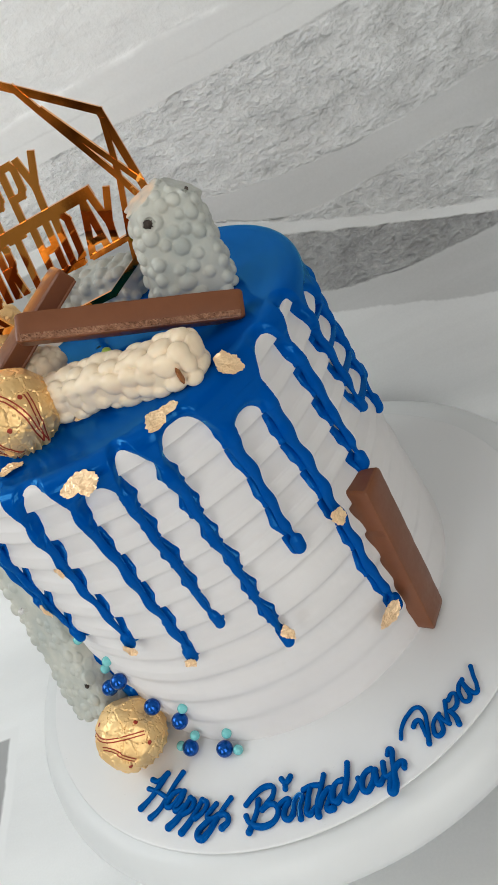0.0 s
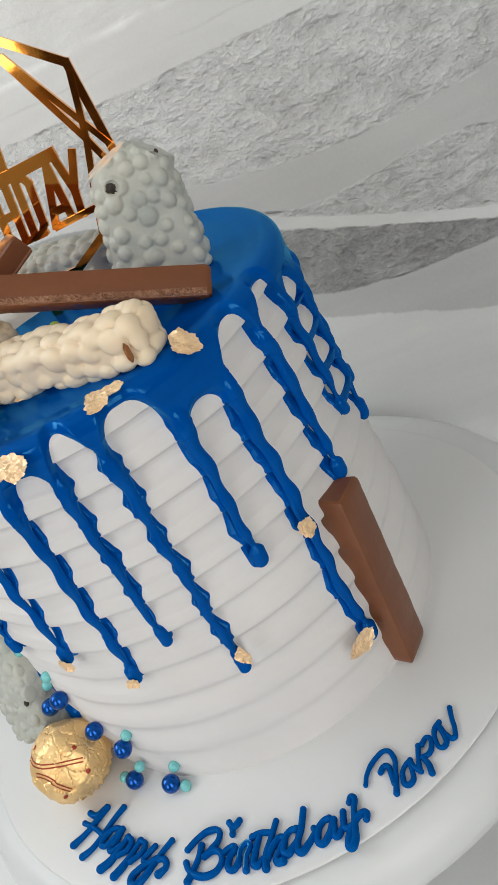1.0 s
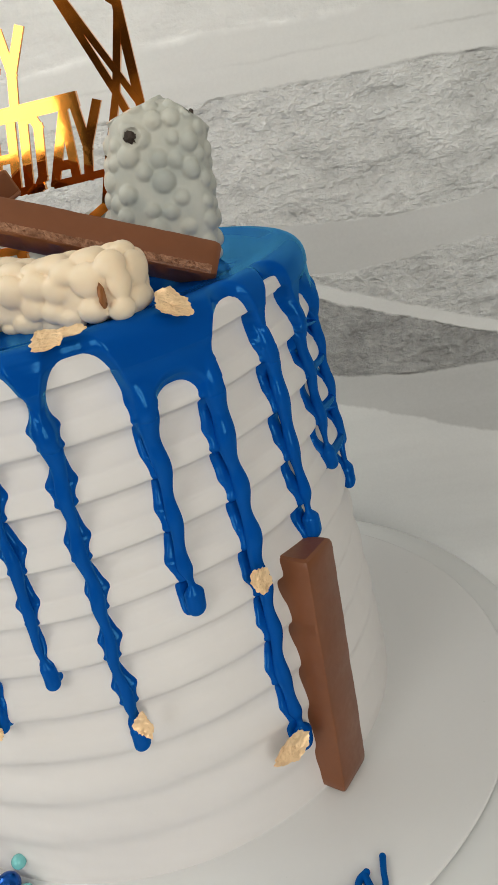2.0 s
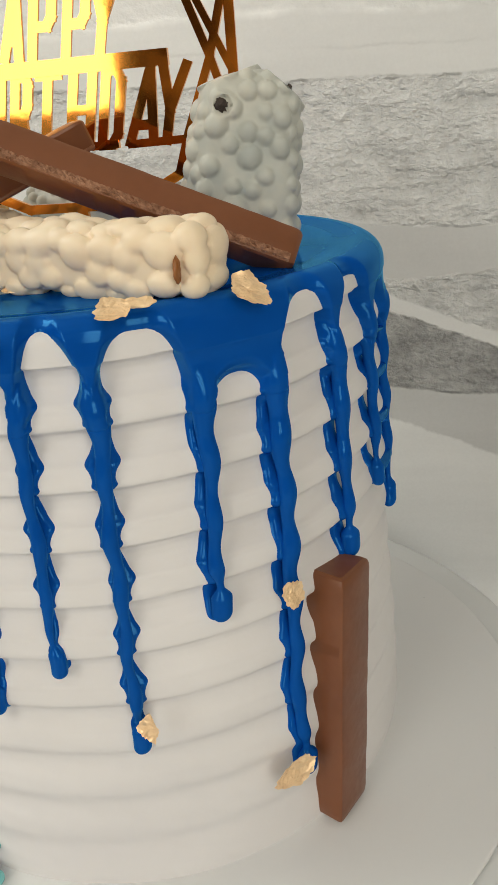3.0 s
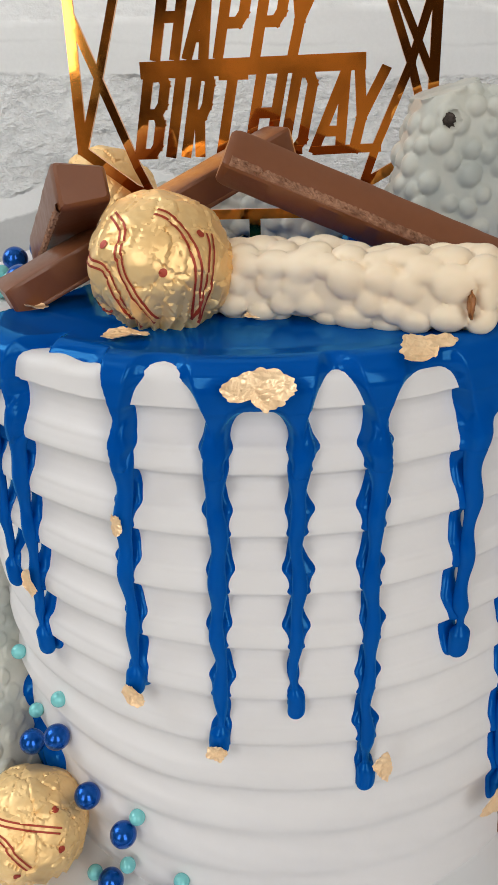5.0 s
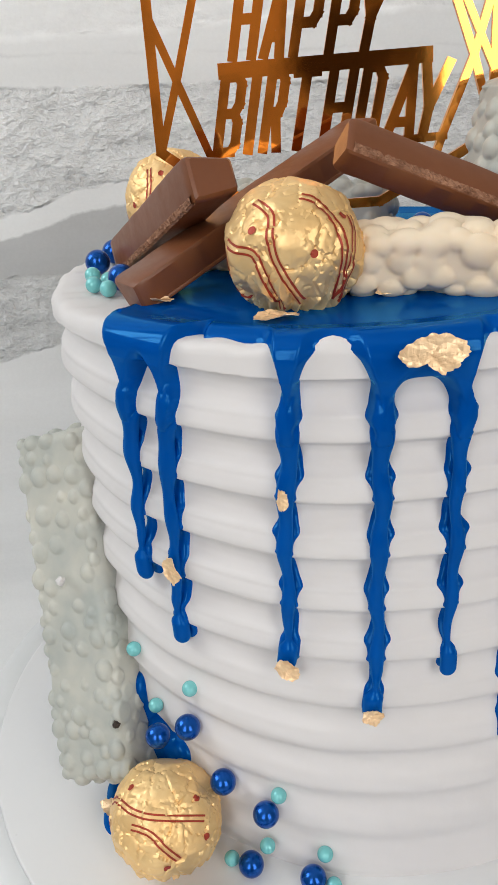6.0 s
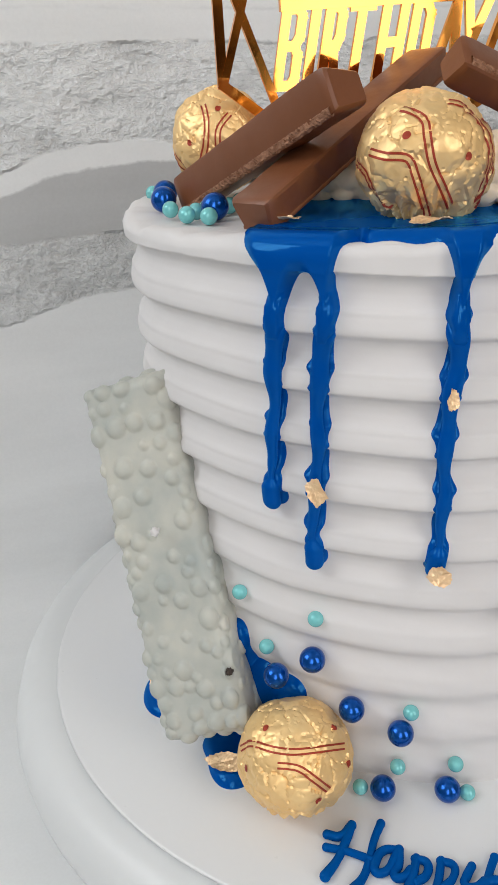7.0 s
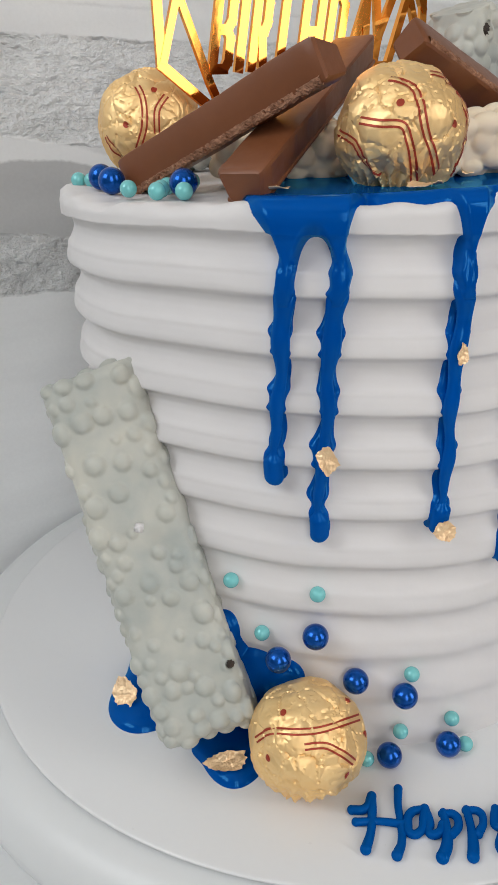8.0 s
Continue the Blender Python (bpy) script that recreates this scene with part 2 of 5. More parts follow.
def part(name, bm, material, parent=None, label="", smooth=True, sharp=40):
    me = bpy.data.meshes.new(name)
    bmesh.ops.recalc_face_normals(bm, faces=bm.faces)
    bm.to_mesh(me)
    bm.free()
    me.materials.append(material)
    if smooth:
        me.shade_smooth()
        me.set_sharp_from_angle(angle=radians(sharp))
    ob = new(name, me)
    if parent:
        ob.parent = parent
    return tagged(ob, label)


def empty(name, at, label, category, group=""):
    ob = new(name)
    ob.empty_display_size = 0.01
    ob.location = at
    return tagged(ob, label, category, group)


def box_bm(lo, hi, bevel=0.0):
    bm = bmesh.new()
    bmesh.ops.create_cube(bm, size=1.0)
    for v in bm.verts:
        v.co = Vector([(a + c) / 2 + k * (c - a) for a, c, k in zip(lo, hi, v.co)])
    if bevel:
        bmesh.ops.bevel(bm, geom=bm.edges[:], offset=bevel, segments=3, affect="EDGES", profile=0.5)
    return bm


def lathe(profile, steps=160):
    """Vertices and faces of a profile of (r, z) turned about the z axis."""
    verts, faces = [], []
    for r, z in profile:
        for i in range(steps):
            a = 2 * math.pi * i / steps
            verts.append((r * math.cos(a), r * math.sin(a), z))
    for j in range(len(profile) - 1):
        for i in range(steps):
            k = (i + 1) % steps
            faces.append((j * steps + i, j * steps + k, (j + 1) * steps + k, (j + 1) * steps + i))
    return verts, faces


def polar(deg_, r, z):
    return Vector((r * math.cos(radians(deg_)), r * math.sin(radians(deg_)), z))


# ---- the room, the table, the backdrop and the stand ----
def setting():
    x0, x1, y0, y1, z1 = -1.15, 1.8, -1.4, 1.0, 1.75
    t = 0.1
    tagged(part("floor", box_bm((x0 - t, y0 - t, FLOOR - t), (x1 + t, y1 + t, FLOOR)), FLOORTILE), "plain grey tiled floor of the room", "floor", kind="structure")
    tagged(part("ceiling", box_bm((x0 - t, y0 - t, z1), (x1 + t, y1 + t, z1 + t)), CEILPAINT), "plain white painted ceiling of the room", "ceiling", kind="structure")
    tagged(part("wall_north", box_bm((x0 - t, y1, FLOOR), (x1 + t, y1 + t, z1)), WALLPAINT), "plain off-white wall behind the backdrop", "wall", kind="structure")
    tagged(part("wall_east", box_bm((x1, y0, FLOOR), (x1 + t, y1, z1)), WALLPAINT), "plain off-white wall of the room", "wall", kind="structure")

    def pierced(name, axis, at, lo, hi, openings, material, label):
        """A wall along one axis, 0.1 thick towards the outside, with openings right through it."""
        bm = bmesh.new()
        pieces, at_ = [], lo
        for a0, a1, h0, h1 in openings:
            pieces += [(at_, a0, FLOOR, z1), (a0, a1, FLOOR, h0), (a0, a1, h1, z1)]
            at_ = a1
        pieces.append((at_, hi, FLOOR, z1))
        for c, d, e, f in pieces:
            if axis == "x":
                b2 = box_bm((c, at - t, e), (d, at, f))
            else:
                b2 = box_bm((at - t, c, e), (at, d, f))
            me = bpy.data.meshes.new("piece")
            b2.to_mesh(me)
            b2.free()
            bm.from_mesh(me)
            bpy.data.meshes.remove(me)
        tagged(part(name, bm, material, smooth=False), label, "wall", kind="structure")

    pierced("wall_south", "x", y0, x0 - t, x1 + t, [(-1.08, -0.36, 0.14, 1.60), (0.38, 1.25, 0.01, 1.55)], PATCHLIT_WALL, "unseen brown wall with painted pale lit patches and two tall window openings")
    pierced("wall_west", "y", x0, y0, y1, [(-0.42, 0.42, 0.63, 1.69)], WALLPAINT, "off-white wall with a window opening")
    for nm, lo, hi in (("window_1", (-1.08, -1.49, 0.14), (-0.36, -1.45, 1.60)), ("window_2", (0.38, -1.49, 0.01), (1.25, -1.45, 1.55)), ("window_3", (-1.24, -0.42, 0.63), (-1.20, 0.42, 1.69))):
        win = empty(nm, (0, 0, 0), "white painted window frame in the wall opening", "window")
        win["kind"] = "structure"
        ax = 1 if nm == "window_3" else 0
        for k in range(3):
            a, c = list(lo), list(hi)
            a[ax] = lo[ax] + (hi[ax] - lo[ax] - 0.05) * k / 2
            c[ax] = a[ax] + 0.05
            part("window_frame", box_bm(a, c, 0.004), FRAMEPAINT, win)
        for k in range(2):
            a, c = list(lo), list(hi)
            a[ax], c[ax] = lo[ax] + 0.05, hi[ax] - 0.05
            a[2] = lo[2] + (hi[2] - lo[2] - 0.05) * k
            c[2] = a[2] + 0.05
            part("window_frame", box_bm([v + (0.002 if i != ax and i != 2 else 0) for i, v in enumerate(a)], [v - (0.002 if i != ax and i != 2 else 0) for i, v in enumerate(c)], 0.004), FRAMEPAINT, win)
        # added unseen pale panel that brightens what the topper mirrors below the sill
        if nm == "window_1":
            part("reflector_panel", box_bm((-1.08, -1.399, FLOOR + 0.08), (-0.44, -1.385, 0.11), 0.003), FRAMEPAINT, win, "unseen white reflector panel added under the window")
    table = empty("table", (0, 0, TABLE), "pale grey laminate table under the cake stand", "table")
    part("tabletop", box_bm((-0.75, -0.62, -0.028), (0.75, 0.24, 0.0), 0.003), TABLETOP, table)
    for sx in (-0.68, 0.68):
        for sy in (-0.56, 0.18):
            part("leg", box_bm((sx - 0.025, sy - 0.025, FLOOR - TABLE), (sx + 0.025, sy + 0.025, -0.028), 0.003), TABLETOP, table)
    # the sheet hangs upright behind the stand and sweeps forward over the table in a cove
    prof = [(0.1305, 0.52), (0.1305, TABLE + 0.026)]
    prof += [(0.1055 + 0.025 * math.cos(a), TABLE + 0.026 - 0.025 * math.sin(a)) for a in [radians(9 * k) for k in range(1, 11)]]
    prof += [(-0.56, TABLE + 0.001)]
    back = [(y + 0.0009 * (1 if z > TABLE + 0.01 else 0), z - (0.0009 if z < TABLE + 0.01 else 0)) for y, z in prof]
    loop = prof + back[::-1]
    bm = bmesh.new()
    ends = [[bm.verts.new((x, y, z)) for y, z in loop] for x in (-0.56, 0.66)]
    n = len(prof)
    for i in range(len(loop)):
        k = (i + 1) % len(loop)
        bm.faces.new((ends[0][i], ends[0][k], ends[1][k], ends[1][i]))
    for e in ends:
        for i in range(n - 1):
            bm.faces.new((e[i], e[i + 1], e[2 * n - 2 - i], e[2 * n - 1 - i]))
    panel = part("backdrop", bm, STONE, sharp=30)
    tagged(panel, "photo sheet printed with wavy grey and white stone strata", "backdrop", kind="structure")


def stand_and_board():
    stand = empty("cake_stand", (0.0006, 0.0035, TABLE), "round white plastic cake turntable with a rounded rim", "cake stand")
    lift = BOARD_TOP - TABLE
    rim = [(0.0, lift - 0.0019), (0.1215, lift - 0.0019), (0.1262, lift - 0.0026), (0.1300, lift - 0.0046), (0.1330, lift - 0.0090), (0.1346, lift - 0.0140), (0.1340, lift - 0.0185), (0.131, lift - 0.0215), (0.125, lift - 0.0225), (0.05, lift - 0.024), (0.0, lift - 0.024)]
    v, f = lathe(rim, 220)
    mesh_object("plate", v, f, STAND, stand)
    stem = [(0.0, lift - 0.0242), (0.048, lift - 0.0242), (0.046, 0.02), (0.05, 0.0165), (0.05, 0.0132), (0.0, 0.0132)]
    v, f = lathe(stem, 80)
    mesh_object("stem", v, f, STAND, stand)
    foot = [(0.0, 0.013), (0.082, 0.013), (0.088, 0.010), (0.09, 0.001), (0.0, 0.001)]
    v, f = lathe(foot, 120)
    mesh_object("foot", v, f, STAND, stand)
    prof = [(0.0, 0.0), (0.1184, 0.0), (0.1190, -0.0002), (0.1192, -0.0006), (0.1189, -0.0010), (0.1160, -0.0011), (0.1150, -0.0018), (0.0, -0.0018)]
    v, f = lathe(prof, 240)
    board = mesh_object("cake_board", [(x, y - 0.0018, z + BOARD_TOP) for x, y, z in v], f, BOARD)
    tagged(board, "thin round glossy white cake board on the turntable", "cake board")


# ---- the cake ----
TOP = 0.1432
PERIOD, EDGE = 0.0133, 0.1374


def crest(z):
    return 0.0788 - 0.0065 * (z - 0.08)


def lean(z):
    """The cake leans a little: the place of its axis at a height."""
    return -0.0003 - 0.0335 * (z - 0.08), -0.0133 * (z - 0.08)


def worn_profile(spread):
    """One period of the comb's profile, in mm, rounded off over a share of the period."""
    raw = np.interp(COMB_AT, [0, 0.03, 0.08, 0.20, 0.32, 0.44, 0.52, 0.575, 0.62, 0.66, 0.72, 0.86, 0.95, 1.0], [-0.40, -2.00, -3.20, -3.70, -3.40, -2.60, -1.85, -1.00, -0.82, -0.86, -0.50, 0.0, 0.0, -0.40])
    gap = np.abs(COMB_AT[:, None] - COMB_AT[None, :-1])
    k = np.exp(-0.5 * (np.minimum(gap, 1 - gap) / spread) ** 2)
    return (k * raw[:-1]).sum(1) / k.sum(1)


COMB_AT = np.linspace(0, 1, 101)
COMB_CRISP, COMB_WORN = worn_profile(0.022), worn_profile(0.085)


def comb(z):
    """Depth of the combed ridges below the crest, in metres (numpy): under each edge a deep notch, then a round bead, a thin crease and the next edge."""
    s = np.mod((EDGE - z) / PERIOD, 1.0)
    crisp, worn = np.interp(s, COMB_AT, COMB_CRISP), np.interp(s, COMB_AT, COMB_WORN)
    d = (worn + (crisp - worn) * np.clip((z - 0.030) / 0.060, 0, 1)) / 1000
    d = np.where(z > EDGE, -0.0003 * np.clip((z - EDGE) / 0.006, 0, 1), d)
    fade = 0.25 + 0.75 * np.clip((z - 0.012) / 0.070, 0, 1)
    return 0.84 * d * fade


def wave(a):
    """How far the ridges wander up and down round the cake."""
    return -0.0015 * np.cos(2 * (a + 1.31)) + 0.0003 * np.sin(5 * a + 2.0) + 0.00015 * np.sin(11 * a)


# the drips: heights from top to tip and the angles there, half-width in mm, ears left and right
DRIPS = [
    ((0.133, 0.108, 0.0805), (-135.3, -137.4, -139.3), 2.8, 1.05, 1.1),
    ((0.132, 0.108, 0.0660), (-127.3, -129.5, -132.2), 2.75, 1.25, 1.2),
    ((0.131, 0.108, 0.0670), (-107.6, -109.2, -111.1), 2.7, 1.0, 1.05),
    ((0.131, 0.105, 0.0547), (-94.2, -95.4, -97.6), 2.7, 0.8, 1.0),
    ((0.133, 0.102, 0.0657), (-82.9, -84.2, -85.7), 2.2, 1.0, 1.1),
    ((0.130, 0.100, 0.0430), (-72.1, -73.2, -75.0), 2.5, 1.0, 1.0),
    ((0.129, 0.110, 0.0735), (-56.9, -57.7, -59.1), 3.0, 0.62, 0.3),
    ((0.128, 0.085, 0.045, 0.0200), (-44.4, -45.0, -46.7, -46.2), 3.5, 0.92, 0.3),
    ((0.136, 0.108, 0.0735), (-29.8, -29.4, -29.6), 3.3, 1.05, 0.25),
    ((0.132, 0.106, 0.0840), (-16.0, -15.3, -14.3), 2.9, 1.5, 0.5),
    ((0.132, 0.100, 0.085, 0.0695), (-0.5, 1.5, 1.0, -2.5), 3.3, 0.9, 1.2),
    ((0.133, 0.106, 0.0780), (8.5, 10.0, 7.0), 3.4, 0.9, 1.6),
]
# between two drips: angle and height of the glaze's edge at its highest, and how square the arch is
ARCHES = [
    (-131.0, 0.1372, 2.3), (-117.0, 0.1456, 7.0), (-100.7, 0.1431, 3.0), (-88.3, 0.1355, 3.0), (-78.0, 0.1434, 2.0),
    (-64.6, 0.1416, 3.0), (-50.2, 0.1290, 2.6), (-36.0, 0.1420, 2.8), (-22.2, 0.1425, 2.6), (-9.5, 0.1345, 2.4), (4.0, 0.1290, 2.4),
]


def glaze_edge(th):
    """Height of the poured glaze's lower edge at an angle (degrees); above the cake's top it goes on inwards over the top."""
    e = np.full_like(th, 0.124)
    highs = [ARCHES[0][1]] + [k[1] for k in ARCHES] + [0.129]
    feet = [min(0.1268, min(h0, h1) - 0.008) for h0, h1 in zip(highs[:-1], highs[1:])]     # where a drip leaves the sheet
    for i, (ap, h, pw) in enumerate(ARCHES):
        a, c = DRIPS[i][1][0], DRIPS[i + 1][1][0]
        uu = np.where(th < ap, (ap - th) / (ap - a), (th - ap) / (c - ap))
        inside = (th >= a) & (th <= c)
        e = np.where(inside, h - (h - np.where(th < ap, feet[i], feet[i + 1])) * np.clip(uu, 0, 1) ** pw, e)
    e = e + 0.0040 * np.exp(-((th + 122.8) / 1.2) ** 2)        # a nick where the white top shows
    first, last = DRIPS[0][1][0], DRIPS[-1][1][0]
    e = np.where(th < first, np.interp(-th, [-first, 137.6, 140.0, 143.0, 150.0, 175.0, 180.0], [feet[0], 0.1368, 0.1412, 0.1456, 0.165, 0.187, 0.188]), e)
    e = np.where(th > last, 0.121 + 0.015 * np.clip((th - last) / 8, 0, 1) ** 2 + 0.002 * np.sin(th * 0.3), e)
    e = np.where(th > 78, 0.136 + 0.052 * np.clip((th - 78) / 30, 0, 1), e)
    return e


def soft_max(a, b, k=0.45):
    return np.maximum(a, b) + k * np.log1p(np.exp(-np.abs(a - b) / k))


def drip_line(i, z):
    """The angle, in degrees, at which a drip runs at a height."""
    hs, angs = DRIPS[i][:2]
    return np.interp(-z, [-h for h in hs], angs) + 0.22 * np.sin(z * 190 + i * 2.1) + 0.18 * np.sin(z * 420 + i * 4.0)


def cord_shape(i, z):
    """Angle in degrees, radius in mm and distance in mm of the middle beyond the crest, of a drip's round cord at a height."""
    hs, angs, w, el, er = DRIPS[i]
    tip = hs[-1]
    up = (z - tip) * 1000
    deg_ = drip_line(i, z) + 0.6 * (er < 0.4)
    phase = 2 * math.pi * (EDGE - (z - wave(np.radians(deg_)))) / PERIOD
    ridge = 0.5 + 0.5 * np.cos(phase - 2 * math.pi * 0.80)
    grow = 1.0 - 0.30 * np.clip((0.132 - z) / (0.132 - tip), 0, 1)
    core = w * grow * (0.47 + 0.21 * ridge + 0.05 * np.sin(z * 170 + i)) + 0.25
    bulb, neck = 0.74 * w + 0.25, 0.24 * w + 0.15
    ball = bulb * np.sqrt(np.clip(1 - np.clip(1 - up / bulb, 0, 1) ** 2, 0, 1))
    fall = np.clip((up - 6.0) / 2.6, 0, 1)
    rise = np.clip((up - 9.2) / 4.5, 0, 1)
    rad = ball + (neck - ball) * fall * fall * (3 - 2 * fall)
    rad = rad + (core - rad) * rise * rise * (3 - 2 * rise)
    rad = rad + 0.7 * np.clip((z - 0.113) / 0.014, 0, 1)
    return deg_, rad, 0.35 + 0.35 * ridge * np.clip((up - 6) / 6, 0, 1)


def cord(i, first):
    """The round cord of a drip: it hangs over the grooves, swells on the ridges, thins to a neck and ends in a bulb."""
    tip, top = DRIPS[i][0][-1], 0.1290
    z = np.concatenate([tip + 0.004 * (1 - np.cos(np.linspace(0, math.pi / 2, 14))), np.arange(tip + 0.0044, top, 0.0004)])
    deg_, rad, out = cord_shape(i, z)
    a = np.radians(deg_)
    sink = np.clip((z - 0.1225) / 0.0065, 0, 1)
    out = out - 3.0 * sink * sink * (3 - 2 * sink)
    n = 22
    g = np.linspace(0, 2 * math.pi, n, endpoint=False)
    R = crest(z) + out / 1000
    ax, ay = lean(z)
    px = (ax + R * np.cos(a))[:, None] + (0.00082 * rad * np.cos(a))[:, None] * np.cos(g) - (0.001 * rad * np.sin(a))[:, None] * np.sin(g)
    py = (ay + R * np.sin(a))[:, None] + (0.00082 * rad * np.sin(a))[:, None] * np.cos(g) + (0.001 * rad * np.cos(a))[:, None] * np.sin(g)
    pz = np.repeat(z[:, None], n, axis=1)
    verts = np.stack([px.ravel(), py.ravel(), pz.ravel()], 1).tolist()
    rows = len(z)
    faces = [(first + j * n + k, first + j * n + (k + 1) % n, first + (j + 1) * n + (k + 1) % n, first + (j + 1) * n + k) for j in range(rows - 1) for k in range(n)]
    return verts, faces


def drip_field(th, z):
    """Signed distances, in mm, into the nearest drip and into the nearest cross-thread, at angle th (degrees) and height z."""
    best, thread = np.full_like(z, -60.0), np.full_like(z, -60.0)
    zr = z - wave(np.radians(th))
    s = np.mod((EDGE - zr) / PERIOD, 1.0)
    u, v = np.clip((s - 0.10) / 0.46, 0, 1), np.clip((1.02 - s) / 0.44, 0, 1)
    # the glaze creeps sideways along the bead and the step of the comb, and draws in again under each edge
    ear = 0.52 * u * u * (3 - 2 * u) * (0.34 + 0.66 * v * v * (3 - 2 * v)) * np.clip((1.02 - s) / 0.10, 0, 1)
    ear = ear + 0.44 * np.exp(-((s - 0.560) / 0.10) ** 2) + 0.34 * np.exp(-((s - 0.91) / 0.070) ** 2)
    step = np.floor((EDGE - zr) / PERIOD)
    ear = ear * np.clip((0.134 - z) / 0.006, 0, 1)
    for i, (hs, angs, w, el, er) in enumerate(DRIPS):
        tip = hs[-1]
        f = np.clip((0.132 - z) / (0.132 - tip), 0, 1.2)
        c = drip_line(i, z)
        R = crest(z) * 1000
        dx = np.radians(th - c) * R
        grow = 1.0 - 0.34 * np.clip(f, 0, 1)
        left = el * (0.50 + 0.65 * np.abs(np.sin(step * 2.3 + i * 1.7)))
        right = er * (0.50 + 0.65 * np.abs(np.sin(step * 3.1 + i * 2.9)))
        side = np.where(dx < 0, left, right)
        core = w * grow * (0.76 + 0.08 * np.sin(z * 170 + i) + 0.06 * np.sin(6.2832 * zr / PERIOD + 0.7 * i))
        up = (z - tip) * 1000
        bulb = 0.74 * w + 0.25
        neck = 0.33 * w + 0.25
        ramp = np.clip((up - 8.6) / 4.5, 0, 1) ** 1.2
        half = neck + (0.88 * core + 1.75 * ear * side - neck) * ramp
        body = np.minimum(half - np.abs(dx), up - 4.0)
        d_bulb = bulb - np.hypot(dx, np.maximum(0, np.abs(up - bulb - 2.4) - 2.4))
        best = np.maximum(best, soft_max(body, d_bulb))
    # cross-threads between the last drips
    for z0, a0, a1 in ((0.126, -15.5, -1.0), (0.114, -15.0, 9.0), (0.102, -15.0, 1.0), (0.095, 0.0, 10.0), (0.088, -14.5, 9.0)):
        t = np.clip((th - a0) / (a1 - a0), 0, 1)
        d = np.hypot((z - (z0 - 0.004 * t)) * 1000, np.maximum(0, np.abs(th - (a0 + a1) / 2) - (a1 - a0) / 2) * 1.4)
        best, thread = np.maximum(best, 1.15 - d), np.maximum(thread, 1.0 - d)
    return best, thread


def cake():
    thing = empty("birthday_cake", (0, 0, 0), "tall white combed buttercream cake with a poured blue drip glaze", "cake")
    # body
    steps = 300
    zs = np.concatenate([np.arange(0.0, 0.1398, 0.0003), [0.1405, 0.1412]])
    a = np.linspace(0, 2 * np.pi, steps, endpoint=False)
    A, Zg = np.meshgrid(a, zs)
    rough = 0.00025 * np.sin(A * 3 + Zg * 70) + 0.00015 * np.sin(A * 9 - Zg * 130) + 0.00005 * np.sin(A * 41 + Zg * 900) * np.sin(A * 17 - Zg * 410)
    Rg = crest(Zg) + comb(Zg - wave(A)) + rough + 0.0010 * np.clip(1 - Zg / 0.0030, 0, 1) ** 2
    rows = [(Rg[j] * np.cos(a) + lean(zs[j])[0], Rg[j] * np.sin(a) + lean(zs[j])[1], np.full(steps, zs[j])) for j in range(len(zs))]
    lip = 0.0006 * np.sin(a * 7 + 1) + 0.0004 * np.sin(a * 17) + 0.0003 * np.sin(a * 43 + 2)
    for dr, z in ((0.0004, 0.1424), (0.0013, 0.1431), (0.0030, 0.1434), (0.0065, 0.1431), (0.012, 0.1428), (0.025, 0.1428), (0.045, 0.1429), (0.065, 0.1428), (0.0795, 0.1429)):
        r = crest(0.1412) - 0.0003 - dr
        k = 1.0 if dr < 0.01 else 0.4
        zz = z + lip * k * (0 if dr > 0.06 else 1)
        rows.append((r * np.cos(a) + lean(TOP)[0], r * np.sin(a) + lean(TOP)[1], np.broadcast_to(zz, a.shape)))
    verts = [(x, y, z) for row in rows for x, y, z in zip(*row)]
    faces = []
    for j in range(len(rows) - 1):
        for i in range(steps):
            k = (i + 1) % steps
            faces.append((j * steps + i, j * steps + k, (j + 1) * steps + k, (j + 1) * steps + i))
    faces.append(tuple(range((len(rows) - 1) * steps, len(rows) * steps)))
    faces.append(tuple(reversed(range(steps))))
    mesh_object("buttercream_body", verts, faces, FROST, thing, "white buttercream combed into horizontal ridges")

    # glaze: one sheet over the top, round the edge and down the side
    th = np.arange(-180.0, 180.0, 0.20)
    q_side = np.arange(0.013, 0.1400, 0.00030)
    q_top = np.concatenate([np.arange(0.1400, 0.1490, 0.0006), np.arange(0.149, 0.2195, 0.0016)])
    q = np.concatenate([q_side, q_top])
    TH, Q = np.meshgrid(th, q)
    zc = np.minimum(Q, TOP)
    d_cap = (Q - glaze_edge(TH)) * 1000
    d_cap = np.where(Q > TOP, d_cap, d_cap * 0.9)
    d_drip, d_thread = drip_field(TH, np.minimum(Q, 0.146))
    above = 0.055 * (np.maximum(0, Q - 0.1310) * 1000) ** 2
    d_drip, d_thread = d_drip - above, d_thread - above

    def join(a, b, k=1.0):
        return np.log(np.exp(np.clip(a / k, -40, 40)) + np.exp(np.clip(b / k, -40, 40))) * k

    d = join(d_cap, d_drip)
    flap = 0.70 * (1 - np.exp(-np.clip(d, 0, None) / 0.45))
    swell = np.clip(d_cap / 3.6, 0, 1)
    threads = 1.1 * np.sqrt(1 - (1 - np.clip(d_thread / 1.15, 0, 1)) ** 2)
    dome = np.maximum(threads, 1.65 * swell * swell * (3 - 2 * swell))
    thick = flap + dome
    flat = np.clip((Q - 0.146) / 0.006, 0, 1)
    thick = thick * (1 - 0.35 * flat)
    off = np.where(d > 0, thick, 1.6 * np.clip(d, -0.9, 0)) / 1000
    fill = 0.10 * np.clip(d / 0.8, 0, 1) + 0.78 * np.clip(dome / 0.9, 0, 1)
    A = np.radians(TH)
    ridges = comb(zc - wave(A)) * (1 - fill)
